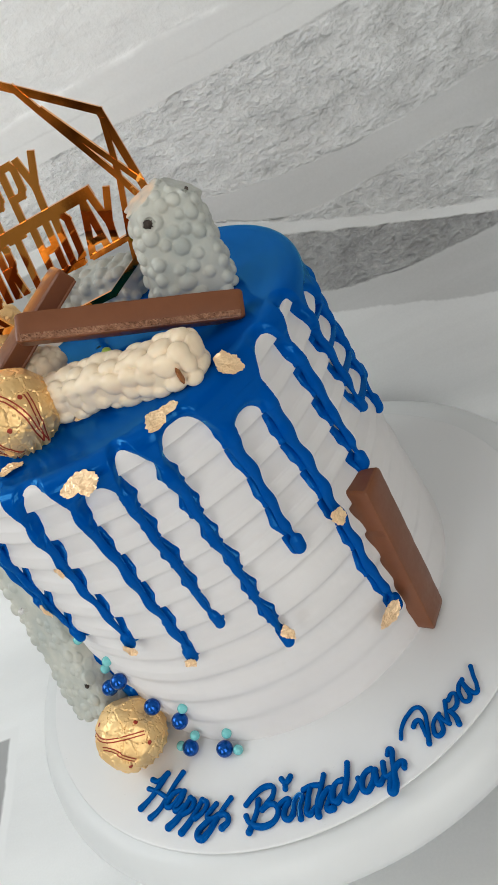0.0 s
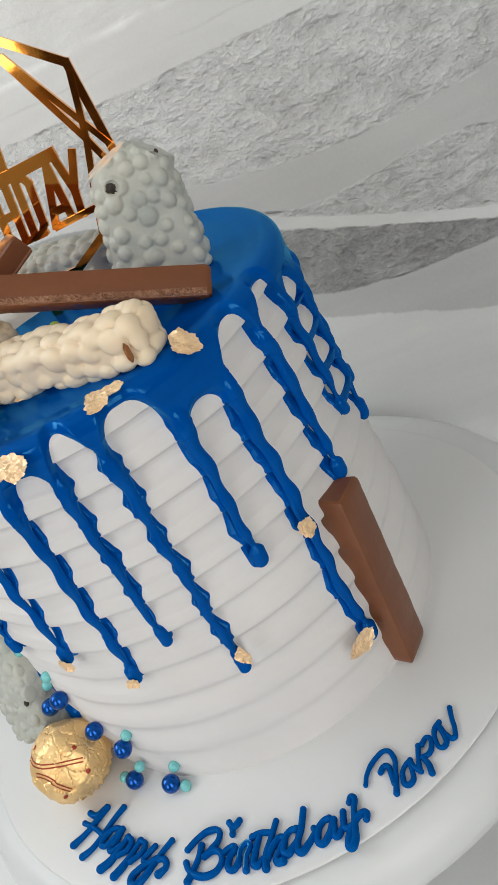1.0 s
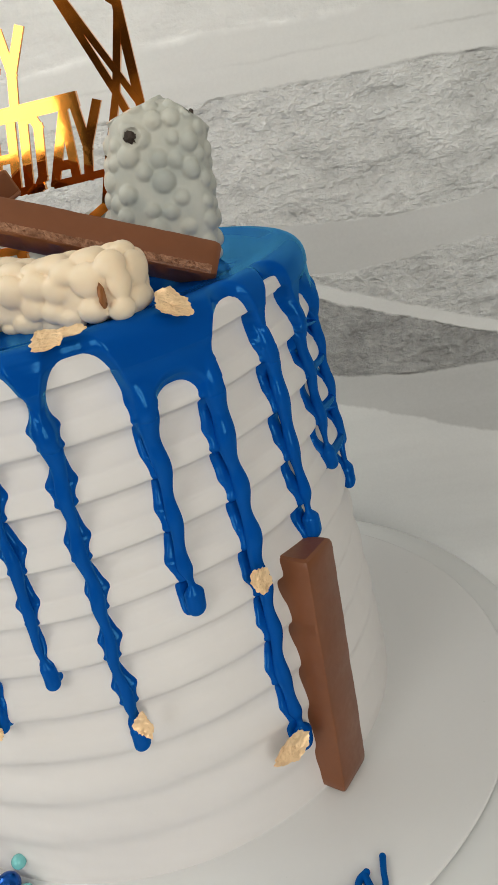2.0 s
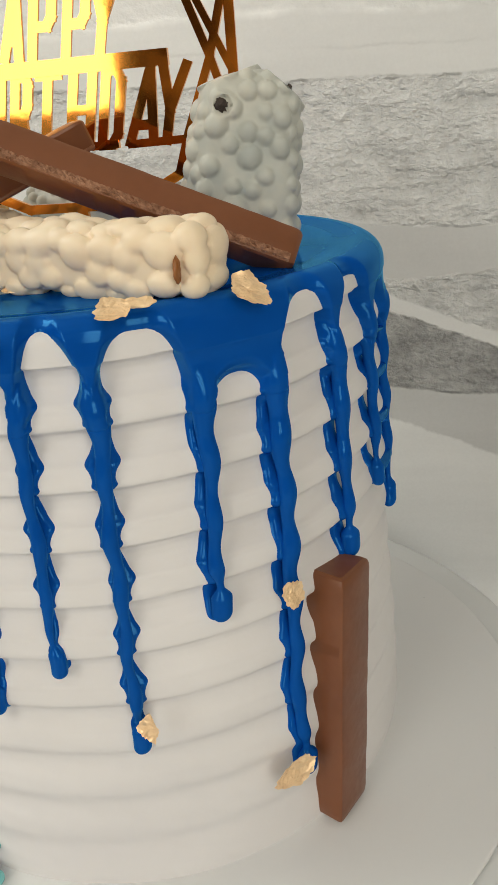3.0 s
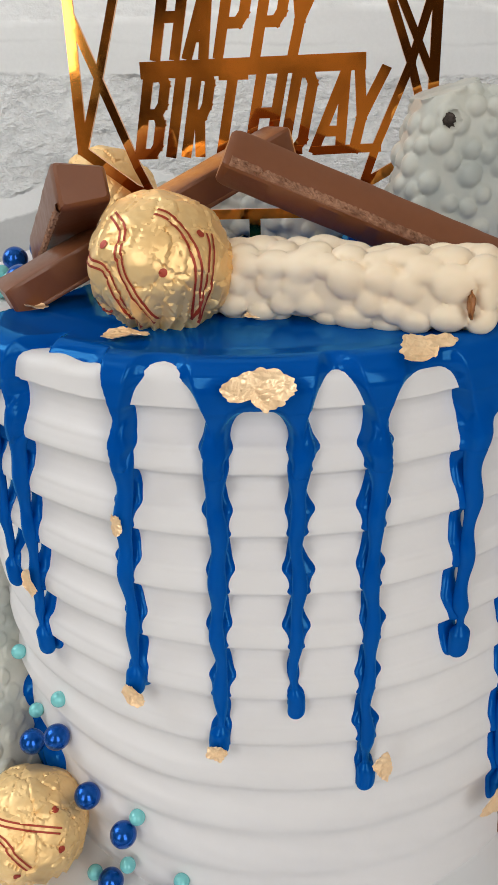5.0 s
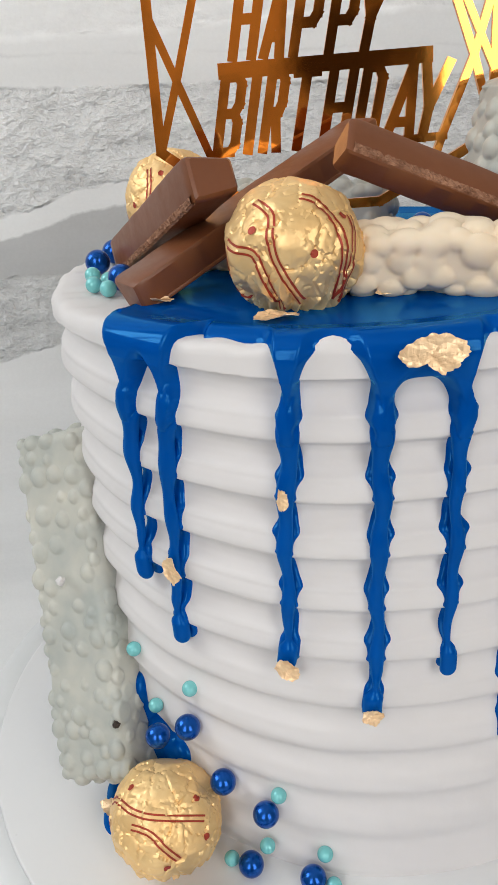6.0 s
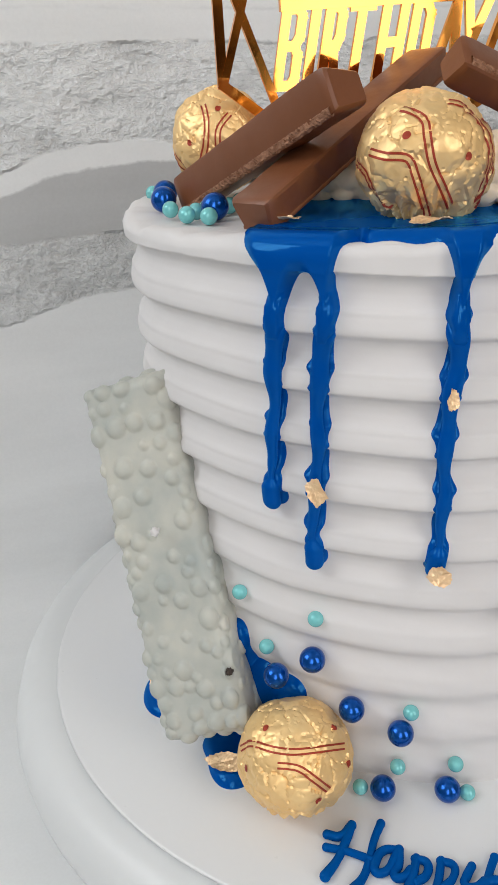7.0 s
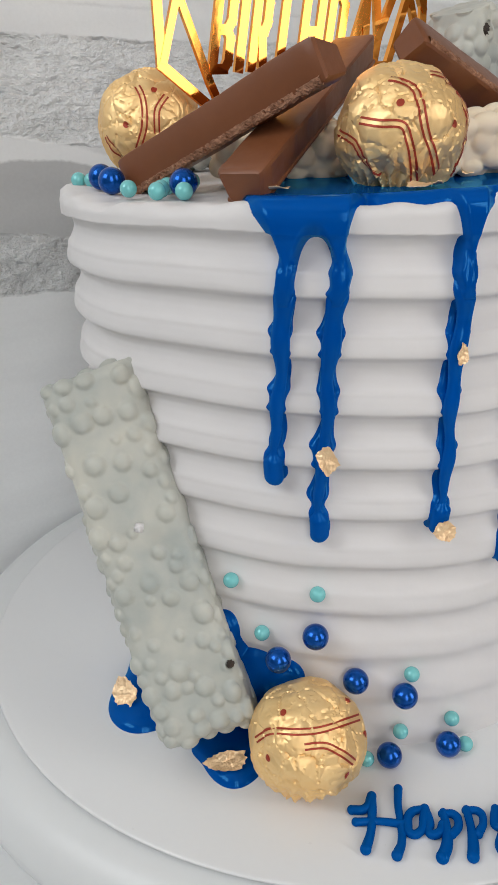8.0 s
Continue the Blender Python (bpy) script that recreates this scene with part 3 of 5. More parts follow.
    # where the round cords grow out of the sheet
    over = (ridges + off) * 1000
    rise, fall = np.clip((Q - 0.1180) / 0.0060, 0, 1), np.clip((Q - 0.1300) / 0.0090, 0, 1)
    gone = 5.0 * (1 - rise * rise * (3 - 2 * rise)) + 4.0 * fall * fall * (3 - 2 * fall) + 6.0 * np.clip(0.7 - d, 0, 2)
    root = np.full_like(Q, -9.0)
    for i in range(len(DRIPS)):
        deg_, rad, out = cord_shape(i, zc)
        dx = np.radians(TH - deg_) * crest(zc) * 1000
        root = np.maximum(root, out + 0.03 + 0.82 * np.sqrt(np.clip(rad * rad - dx * dx, 0, None)) - 6.0 * np.clip(np.abs(dx) / rad - 0.97, 0, 1) - gone)
    off = np.where((Q > 0.118) & (Q < 0.1405), join(over, root, 0.4), over) / 1000 - ridges
    rc = 0.0028                                   # rounding of the cake's upper edge
    ang = np.clip((Q - (TOP - rc)) / (rc * math.pi / 2), 0, 1) * math.pi / 2
    R0 = crest(np.minimum(Q, TOP - rc))
    beyond = np.maximum(0, Q - (TOP - rc) - rc * math.pi / 2)
    onside = Q < TOP - rc
    r = np.where(onside, R0 + ridges + off, R0 - rc + (rc + off) * np.cos(ang) - beyond)
    z = np.where(onside, Q, TOP - rc + (rc + off) * np.sin(ang))
    z = np.where(beyond > 0, TOP + off, z)
    keep = d > -1.1
    X, Y = r * np.cos(A) + lean(zc)[0], r * np.sin(A) + lean(zc)[1]
    nq, nt = TH.shape
    cell = keep[:-1, :] | keep[1:, :]
    cell = cell | np.roll(cell, -1, axis=1)
    js, cs = np.nonzero(cell)
    c2 = (cs + 1) % nt
    quads = np.stack([js * nt + cs, js * nt + c2, (js + 1) * nt + c2, (js + 1) * nt + cs], 1)
    used, inv = np.unique(quads, return_inverse=True)
    P = np.stack([X.ravel(), Y.ravel(), z.ravel()], 1)[used]
    verts, faces = P.tolist(), inv.reshape(-1, 4).tolist()
    for i in range(len(DRIPS)):
        v, f = cord(i, len(verts))
        verts, faces = verts + v, faces + f
    mesh_object("drip_glaze", verts, faces, GLAZE, thing, "glossy royal blue ganache with long uneven drips")

    # dark blue run of glaze low on the side, between the leaning bar and the foil ball
    th = np.arange(-200.0, -130.0, 0.20)
    zz = np.arange(0.0, 0.05, 0.0003)
    TH, Zg = np.meshgrid(th, zz)
    def blob(a, h, ra, rh):
        return 1 - np.hypot((TH - a) / ra, (Zg - h) / rh)
    d = np.maximum.reduce([blob(-150.8, 0.0355, 3.0, 0.0056), blob(-151, 0.018, 5.0, 0.022), blob(-175.0, 0.010, 5.0, 0.024), blob(-181.0, 0.018, 3.5, 0.010), blob(-145.0, 0.0215, 6.5, 0.0092), blob(-139.5, 0.024, 4.2, 0.0055), blob(-143, 0.008, 7, 0.014)])
    off = np.where(d > 0, 0.0026 * (1 - np.exp(-np.clip(d, 0, None) / 0.22)), np.clip(d * 0.004, -0.0008, 0))
    A = np.radians(TH)
    r = crest(Zg) + comb(Zg - wave(A)) * (1 - 0.6 * np.clip(d / 0.2 + 0.3, 0, 1)) + off
    nq, nt = TH.shape
    keep = d > -0.2
    cell = keep[:-1, :-1] | keep[1:, 1:]
    js, cs = np.nonzero(cell)
    quads = np.stack([js * nt + cs, js * nt + cs + 1, (js + 1) * nt + cs + 1, (js + 1) * nt + cs], 1)
    used, inv = np.unique(quads, return_inverse=True)
    P = np.stack([(r * np.cos(A) + lean(Zg)[0]).ravel(), (r * np.sin(A) + lean(Zg)[1]).ravel(), Zg.ravel()], 1)[used]
    mesh_object("glaze_run", P.tolist(), inv.reshape(-1, 4).tolist(), GLAZE, thing, "blue ganache smeared low on the side")


def puddle(at, rx, ry, turn, h, seed, tails=()):
    """A blob of glaze that ran onto the board."""
    rng = random.Random(seed)
    ph = [rng.uniform(0, 6.28) for _ in range(3)]
    prof = [(0.0, 1.0), (0.45, 0.96), (0.72, 0.8), (0.88, 0.55), (0.97, 0.28), (1.0, 0.0)]
    verts, faces, n = [], [], 96
    for u, v in prof:
        for i in range(n):
            a = 2 * math.pi * i / n
            k = 1 + 0.08 * math.sin(2 * a + ph[0]) + 0.05 * math.sin(3 * a + ph[1])
            for a0, wide, far in tails:        # a tongue of glaze that runs out of the puddle
                gap = (a - math.radians(a0) + math.pi) % (2 * math.pi) - math.pi
                k += far * math.exp(-(gap / math.radians(wide)) ** 2)
            verts.append((u * rx * k * math.cos(a), u * ry * k * math.sin(a), v * h))
    for j in range(len(prof) - 1):
        for i in range(n):
            k = (i + 1) % n
            faces.append((j * n + i, (j + 1) * n + i, (j + 1) * n + k, j * n + k))
    ob = mesh_object("glaze_puddle", verts, faces, GLAZE)
    ob.matrix_world = pose(*at, 0, 0, turn)
    return tagged(ob, "glossy blue ganache puddle on the white cake board", "icing puddle", "puddles at the foot of the cake")


# ---- chocolates ----
def frame_of(axis, side):
    """Unit axis, side made square to it, and the third direction."""
    a = Vector(axis).normalized()
    s = Vector(side)
    s = (s - s.dot(a) * a).normalized()
    return a, s, a.cross(s)


def finger(start, end, corner_side, wide, tall, seed, crumb=None, label=""):
    """A chocolate-coated wafer finger. start and end lie on one long edge; corner_side points across the first face from that edge;
    the second face lies on the other side of the edge."""
    p0, p1 = Vector(start), Vector(end)
    a, s, d = frame_of(p1 - p0, corner_side)
    L = (p1 - p0).length
    thing = empty("wafer_finger", (p0 + p1) / 2 + s * wide / 2 + d * tall / 2, label, "chocolate bar", "chocolate wafer fingers")
    base = Vector(thing.location)
    b = 0.0009
    taper = 0.0012
    outline = [(b, 0), (wide - b, 0), (wide - 0.25 * b, 0.25 * b), (wide, b), (wide - taper, tall - b), (wide - taper - 0.3 * b, tall - 0.3 * b), (wide - taper - b, tall), (taper + b, tall), (taper + 0.3 * b, tall - 0.3 * b), (taper, tall - b), (0, b), (0.25 * b, 0.25 * b)]
    n = len(outline)
    cx, cy = wide / 2, tall / 2
    stations = [(0.0, 0.82), (0.0006, 0.93), (0.0016, 0.985)] + [(0.0016 + (L - 0.0032) * i / 44, 1.0) for i in range(1, 44)] + [(L - 0.0016, 0.985), (L - 0.0006, 0.93), (L, 0.82)]
    verts = []
    for t, k in stations:
        for x, y in outline:
            q = p0 + a * t + s * (cx + (x - cx) * k) + d * (cy + (y - cy) * k)
            w = noise.noise(q * 160 + Vector((seed, 0, 0))) * 0.00022 + noise.noise(q * 600) * 0.00007
            verts.append(q - base + (s * (x - cx) + d * (y - cy)).normalized() * w)
    faces = [(j * n + i, j * n + (i + 1) % n, (j + 1) * n + (i + 1) % n, (j + 1) * n + i) for j in range(len(stations) - 1) for i in range(n)]
    faces += [tuple(reversed(range(n))), tuple(range((len(stations) - 1) * n, len(stations) * n))]
    bm = bmesh.new()
    vs = [bm.verts.new(v) for v in verts]
    for f in faces:
        bm.faces.new([vs[i] for i in f])
    part("coating", bm, MILK, thing, sharp=28)
    if not crumb:
        # the thin lip that the mould leaves round the finger's foot
        bm = box_bm((0, 0.0013, 0), (L - 0.0008, wide - 0.0005, 0.0011), 0.0004)
        for v in bm.verts:
            v.co = p0 + a * (v.co.x + 0.0004) + s * (v.co.y - 0.0004) + d * (tall - 0.0013 + v.co.z) - base
        part("moulded_lip", bm, MILK, thing, "thin chocolate lip along the edge", sharp=28)
    if crumb:
        # a crumbly broken band along one edge: where across the first face it lies, and how wide it is
        c0, c1 = crumb
        rng = random.Random(seed)
        m, k = 130, 7
        verts, faces = [], []
        for i in range(m):
            for j in range(k):
                t = 0.0014 + (L - 0.0028) * i / (m - 1)
                u = c0 + (c1 - c0) * j / (k - 1)
                lift = 0.00025 + rng.uniform(-0.00016, 0.00022) if 0 < j < k - 1 else -0.0003
                if rng.random() < 0.05:
                    lift -= 0.0006
                if u <= wide:
                    q = p0 + a * t + s * (u + rng.uniform(-1, 1) * 0.0001) - d * lift
                else:
                    q = p0 + a * t + s * (wide + lift) + d * (u - wide)
                verts.append(q - base)
        for i in range(m - 1):
            for j in range(k - 1):
                faces.append((i * k + j, i * k + j + 1, (i + 1) * k + j + 1, (i + 1) * k + j))
        bm = bmesh.new()
        vs = [bm.verts.new(v) for v in verts]
        for f in faces:
            bm.faces.new([vs[i] for i in f])
        part("wafer_edge", bm, WAFER, thing, "crumbly brown wafer edge", smooth=False)
    return thing


def bubble_bar(name, at, axis, side, dims, material, seed, count, size, label, group, holes=(), flat=None, step=0.0006, soft=0.62, puff=0.62, taper=0.0, gap=0.70, merge=0.0, chips=()):
    """A chocolate bar covered in round bumps. dims: along the axis, the side and the third direction."""
    a, s, d = frame_of(axis, side)
    M_ = Matrix((a, s, d))
    rng = np.random.default_rng(seed)
    half = np.array(dims) / 2
    rc = min(half) * soft
    V, F = [], []
    for ax in range(3):
        o1, o2 = [(1, 2), (2, 0), (0, 1)][ax]
        n1, n2 = max(6, int(dims[o1] / step)), max(6, int(dims[o2] / step))
        for sg in (-1, 1):
            g1, g2 = np.meshgrid(np.linspace(-1, 1, n1 + 1) * half[o1], np.linspace(-1, 1, n2 + 1) * half[o2], indexing="ij")
            P = np.zeros((g1.size, 3))
            P[:, o1], P[:, o2], P[:, ax] = g1.ravel(), g2.ravel(), sg * half[ax]
            start = sum(len(v) for v in V)
            V.append(P)
            idx = (np.arange((n1 + 1) * (n2 + 1)) + start).reshape(n1 + 1, n2 + 1)
            qd = np.stack([idx[:-1, :-1], idx[1:, :-1], idx[1:, 1:], idx[:-1, 1:]], -1).reshape(-1, 4)
            F.append(qd if sg > 0 else qd[:, ::-1])
    P, F = np.concatenate(V), np.concatenate(F)
    core = np.clip(P, -(half - rc), half - rc)
    N = P - core
    N /= np.linalg.norm(N, axis=1, keepdims=True) + 1e-12
    S = core + N * rc
    cents = []
    for _ in range(count * 14):
        c = S[rng.integers(len(S))]
        r = rng.uniform(*size)
        if all(np.linalg.norm(c - e) > gap * (r + f) for e, f in cents):
            cents.append((c, r))
        if len(cents) >= count:
            break
    bump = np.zeros(len(S))
    for c, r in cents:
        dd = np.linalg.norm(S - c, axis=1)
        if merge:                              # bubbles that run into one another
            bump += (puff * r * np.sqrt(np.clip(1 - (dd / (1.18 * r)) ** 2, 0, 1))) ** merge
        else:
            bump = np.maximum(bump, puff * r * np.sqrt(np.clip(1 - (dd / r) ** 2, 0, 1)) ** 1.15)
    if merge:
        bump = bump ** (1 / merge)
    for c, r in chips:                         # a bubble whose crown is gone, with a thin rim round it
        dd = np.linalg.norm(S - np.array(M_ @ Vector(c)), axis=1)
        bump = np.where(dd < r, -0.25 * r - 0.5 * r * np.sqrt(np.clip(1 - (dd / r) ** 2, 0, 1)), np.maximum(bump, 0.55 * r * np.clip(1 - np.abs(dd / r - 1.25) / 0.5, 0, 1)))
    rough = np.array([noise.noise(Vector(p) * 90 + Vector((seed, 0, 0))) for p in S]) * 0.0007
    S = S + N * (bump + rough - 0.35 * size[0])[:, None]
    if flat is not None:                       # a clean broken face: cut off beyond a plane
        for way, dist in flat:
            nrm = np.array(way, float)
            nrm /= np.linalg.norm(nrm)
            over = np.clip(S @ nrm - dist, 0, None)
            S = S - 0.85 * over[:, None] * nrm
    S[:, 1] *= 1 - taper * S[:, 0] / half[0]
    M = np.array([list(a), list(s), list(d)])
    W = S @ M
    thing = empty(name, at, label, "chocolate bar", group)
    me = bpy.data.meshes.new("bar")
    me.from_pydata(W.tolist(), [], F.tolist())
    bm = bmesh.new()
    bm.from_mesh(me)
    bpy.data.meshes.remove(me)
    bmesh.ops.remove_doubles(bm, verts=bm.verts, dist=0.00004)
    bar = part("bar", bm, material, thing, sharp=75)
    for pos, r, mt in holes:                   # a chipped bubble that shows the dark filling; pos in metres from the bar's middle
        bm = bmesh.new()
        bmesh.ops.create_icosphere(bm, subdivisions=3, radius=r)
        for v in bm.verts:
            v.co *= 1 + 0.45 * noise.noise(v.co * 1900 + Vector((seed, r, 0))) + 0.2 * noise.noise(v.co * 5200)
        ob = part("chipped_bubble", bm, mt, bar, "white sugar fleck" if mt is FROST else "chipped bubble showing its filling", sharp=180)
        ob.location = Vector(pos)
        if mt is CARAMEL:
            ob.scale = (0.25, 0.8, 1.0)
    return thing


def foil_ball(at, r, lines, dots, seed, label, foot=0.9):
    """A praline wrapped in crinkled gold foil, printed with red double lines and dots."""
    thing = empty("foil_praline", at, label, "chocolate", "foil-wrapped pralines")

    rng = np.random.default_rng(int(seed))
    nrm = rng.normal(size=(52, 3))
    nrm /= np.linalg.norm(nrm, axis=1, keepdims=True)
    cut = rng.uniform(0.93, 0.985, 52)

    def radius(v):
        """Flat facets of pressed foil with sharp folds between, and pleats gathered towards the foot."""
        low = min(1.0, max(0.0, (-v.z - 0.18) / 0.5))
        c = nrm @ np.array(v)
        facet = float(np.min(np.where(c > 0.6, cut / np.maximum(c, 0.6), 9.0)))
        w = v + 0.12 * noise.noise_vector(v * 3.0 + Vector((seed, 0, 0)))
        tilt, crease = 0.0, 0.0                # pressed scales, each leaning its own way, with a fold between
        for size, lean_, deep in ((2.3, 0.062, 0.026), (5.5, 0.008, 0.007)):
            far, near = noise.voronoi(w * size + Vector((seed, 0, seed)))
            tilt += lean_ * (w * size + Vector((seed, 0, seed)) - near[0]).dot(noise.noise_vector(near[0] * 7.3))
            crease += deep * math.exp(-(far[1] - far[0]) / 0.045)
        fold = abs(noise.noise(w * 4.0 + Vector((0, seed, 0))))
        fold2 = abs(noise.noise(w * 9.0 + Vector((seed, seed, 0))))
        turn = math.atan2(v.y, v.x)
        pleat = abs((turn * 23 / 6.2832 + 0.6 * noise.noise(v * 3 + Vector((0, 0, seed)))) % 1.0 - 0.5) - 0.25
        k = r * (0.35 + 0.65 * min(facet, 1.03) + tilt - crease - 0.014 * math.exp(-fold / 0.03) - 0.005 * math.exp(-fold2 / 0.06) + 0.24 * low * pleat - 0.04 * low)
        if v.z < -foot:
            k = min(k, foot * r / -v.z)
        return k

    bm = bmesh.new()
    bmesh.ops.create_icosphere(bm, subdivisions=6, radius=1.0)
    for v in bm.verts:
        v.co = v.co * radius(v.co)
    foil = part("foil", bm, FOIL, thing, sharp=18)
    for pts in lines:
        path = [Vector(p).normalized() for p in pts]
        smooth = []
        for i in range(len(path) - 1):
            for k in range(10):
                t = k / 10
                pm = path[max(i - 1, 0)], path[i], path[i + 1], path[min(i + 2, len(path) - 1)]
                q = 0.5 * (2 * pm[1] + (pm[2] - pm[0]) * t + (2 * pm[0] - 5 * pm[1] + 4 * pm[2] - pm[3]) * t * t + (3 * pm[1] - pm[0] - 3 * pm[2] + pm[3]) * t ** 3)
                smooth.append(q.normalized())
        smooth.append(path[-1])
        for sgn in (-1, 1):
            bm, last = bmesh.new(), None
            for i, q in enumerate(smooth):
                tan = (smooth[min(i + 1, len(smooth) - 1)] - smooth[max(i - 1, 0)])
                across = q.cross(tan).normalized()
                pair = []
                for e in (-1, 1):
                    v = (q + across * (sgn * 0.044 + e * 0.0165)).normalized()
                    pair.append(bm.verts.new(v * (radius(v) + 0.00016)))
                if last:
                    bm.faces.new((last[0], last[1], pair[1], pair[0]))
                last = pair
            part("printed_line", bm, STRIPE, foil, "thin red printed line")
    for c in dots:
        c = Vector(c).normalized()
        e1 = c.orthogonal().normalized()
        e2 = c.cross(e1)
        bm = bmesh.new()
        ring = []
        for i in range(14):
            g = 2 * math.pi * i / 14
            v = (c + (e1 * math.cos(g) + e2 * math.sin(g) * 0.9) * 0.062).normalized()
            ring.append(bm.verts.new(v * (radius(v) + 0.00018)))
        mid = bm.verts.new(c * (radius(c) + 0.0003))
        for i in range(14):
            bm.faces.new((ring[i], ring[(i + 1) % 14], mid))
        part("printed_dot", bm, STRIPE, foil, "red printed dot")
    return thing


def sugar_pearl(at, r, material, label, group, seed):
    bm = bmesh.new()
    bmesh.ops.create_icosphere(bm, subdivisions=4, radius=r)
    for v in bm.verts:
        v.co *= 1 + 0.02 * noise.noise(v.co * 180 + Vector((seed, 0, 0)))
    ob = part("sugar_pearl", bm, material)
    ob.location = at
    return tagged(ob, label, "cake sprinkle", group)


def gold_flake(at, normal, up, w, h, seed, place, outline=None):
    """A torn, crumpled scrap of edible gold leaf. up: the direction of its height; h and w in metres."""
    n, uu, _ = frame_of(normal, up)
    vv = n.cross(uu)
    rng = random.Random(seed)
    ph = [rng.uniform(0, 6.28) for _ in range(6)]
    rings, seg = 10, 72
    verts, faces = [], []

    if outline:
        corners = sorted((math.atan2(p[1], p[0]) % (2 * math.pi), math.hypot(p[0], p[1])) for p in outline)
    else:
        corners = sorted((2 * math.pi * (k + rng.uniform(-0.36, 0.36)) / 7, rng.uniform(0.6, 1.0)) for k in range(7))
    corners = [(corners[-1][0] - 2 * math.pi, corners[-1][1])] + corners + [(corners[0][0] + 2 * math.pi, corners[0][1])]

    def edge(a):
        for (a0, r0), (a1, r1) in zip(corners[:-1], corners[1:]):
            if a0 <= a <= a1:
                t = (a - a0) / max(1e-6, a1 - a0)
                p = Vector((r0 * math.cos(a0), r0 * math.sin(a0))).lerp(Vector((r1 * math.cos(a1), r1 * math.sin(a1))), t)
                return p.length * (1 + 0.03 * math.sin(13 * a + ph[3]) + 0.10 * noise.noise(Vector((6 * math.cos(a), 6 * math.sin(a), seed))) + 0.05 * noise.noise(Vector((17 * math.cos(a), 17 * math.sin(a), seed))))
        return 0.8

    for layer in (0.00016, 0.0):
        for j in range(rings + 1):
            for i in range(seg):
                a = 2 * math.pi * i / seg
                k = edge(a) * j / rings
                x, y = k * math.cos(a) * w / 2, k * math.sin(a) * h / 2
                q = Vector((x, y, seed))
                fold = abs(noise.noise(q * 330)) + 0.6 * abs(noise.noise(q * 900 + Vector((3, 0, 0))))
                lift = 0.00045 * fold + 0.0007 * (j / rings) ** 3 * max(0, math.sin(2 * a + ph[5]))
                verts.append(vv * x + uu * y + n * (lift + layer + 0.0002))
    m = (rings + 1) * seg
    for j in range(rings):
        for i in range(seg):
            k = (i + 1) % seg
            f = (j * seg + i, j * seg + k, (j + 1) * seg + k, (j + 1) * seg + i)
            faces.append(f)
            faces.append(tuple(m + c for c in reversed(f)))
    for i in range(seg):
        k = (i + 1) % seg
        faces.append((rings * seg + i, rings * seg + k, m + rings * seg + k, m + rings * seg + i))
    bm = bmesh.new()
    vs = [bm.verts.new(v) for v in verts]
    for f in faces:
        bm.faces.new([vs[i] for i in f])
    bmesh.ops.remove_doubles(bm, verts=bm.verts, dist=0.00002)
    ob = part("gold_leaf_flake", bm, LEAF, sharp=32)
    ob.location = at
    return tagged(ob, "torn crumpled scrap of edible gold leaf " + place, "gold leaf", "gold leaf scraps")


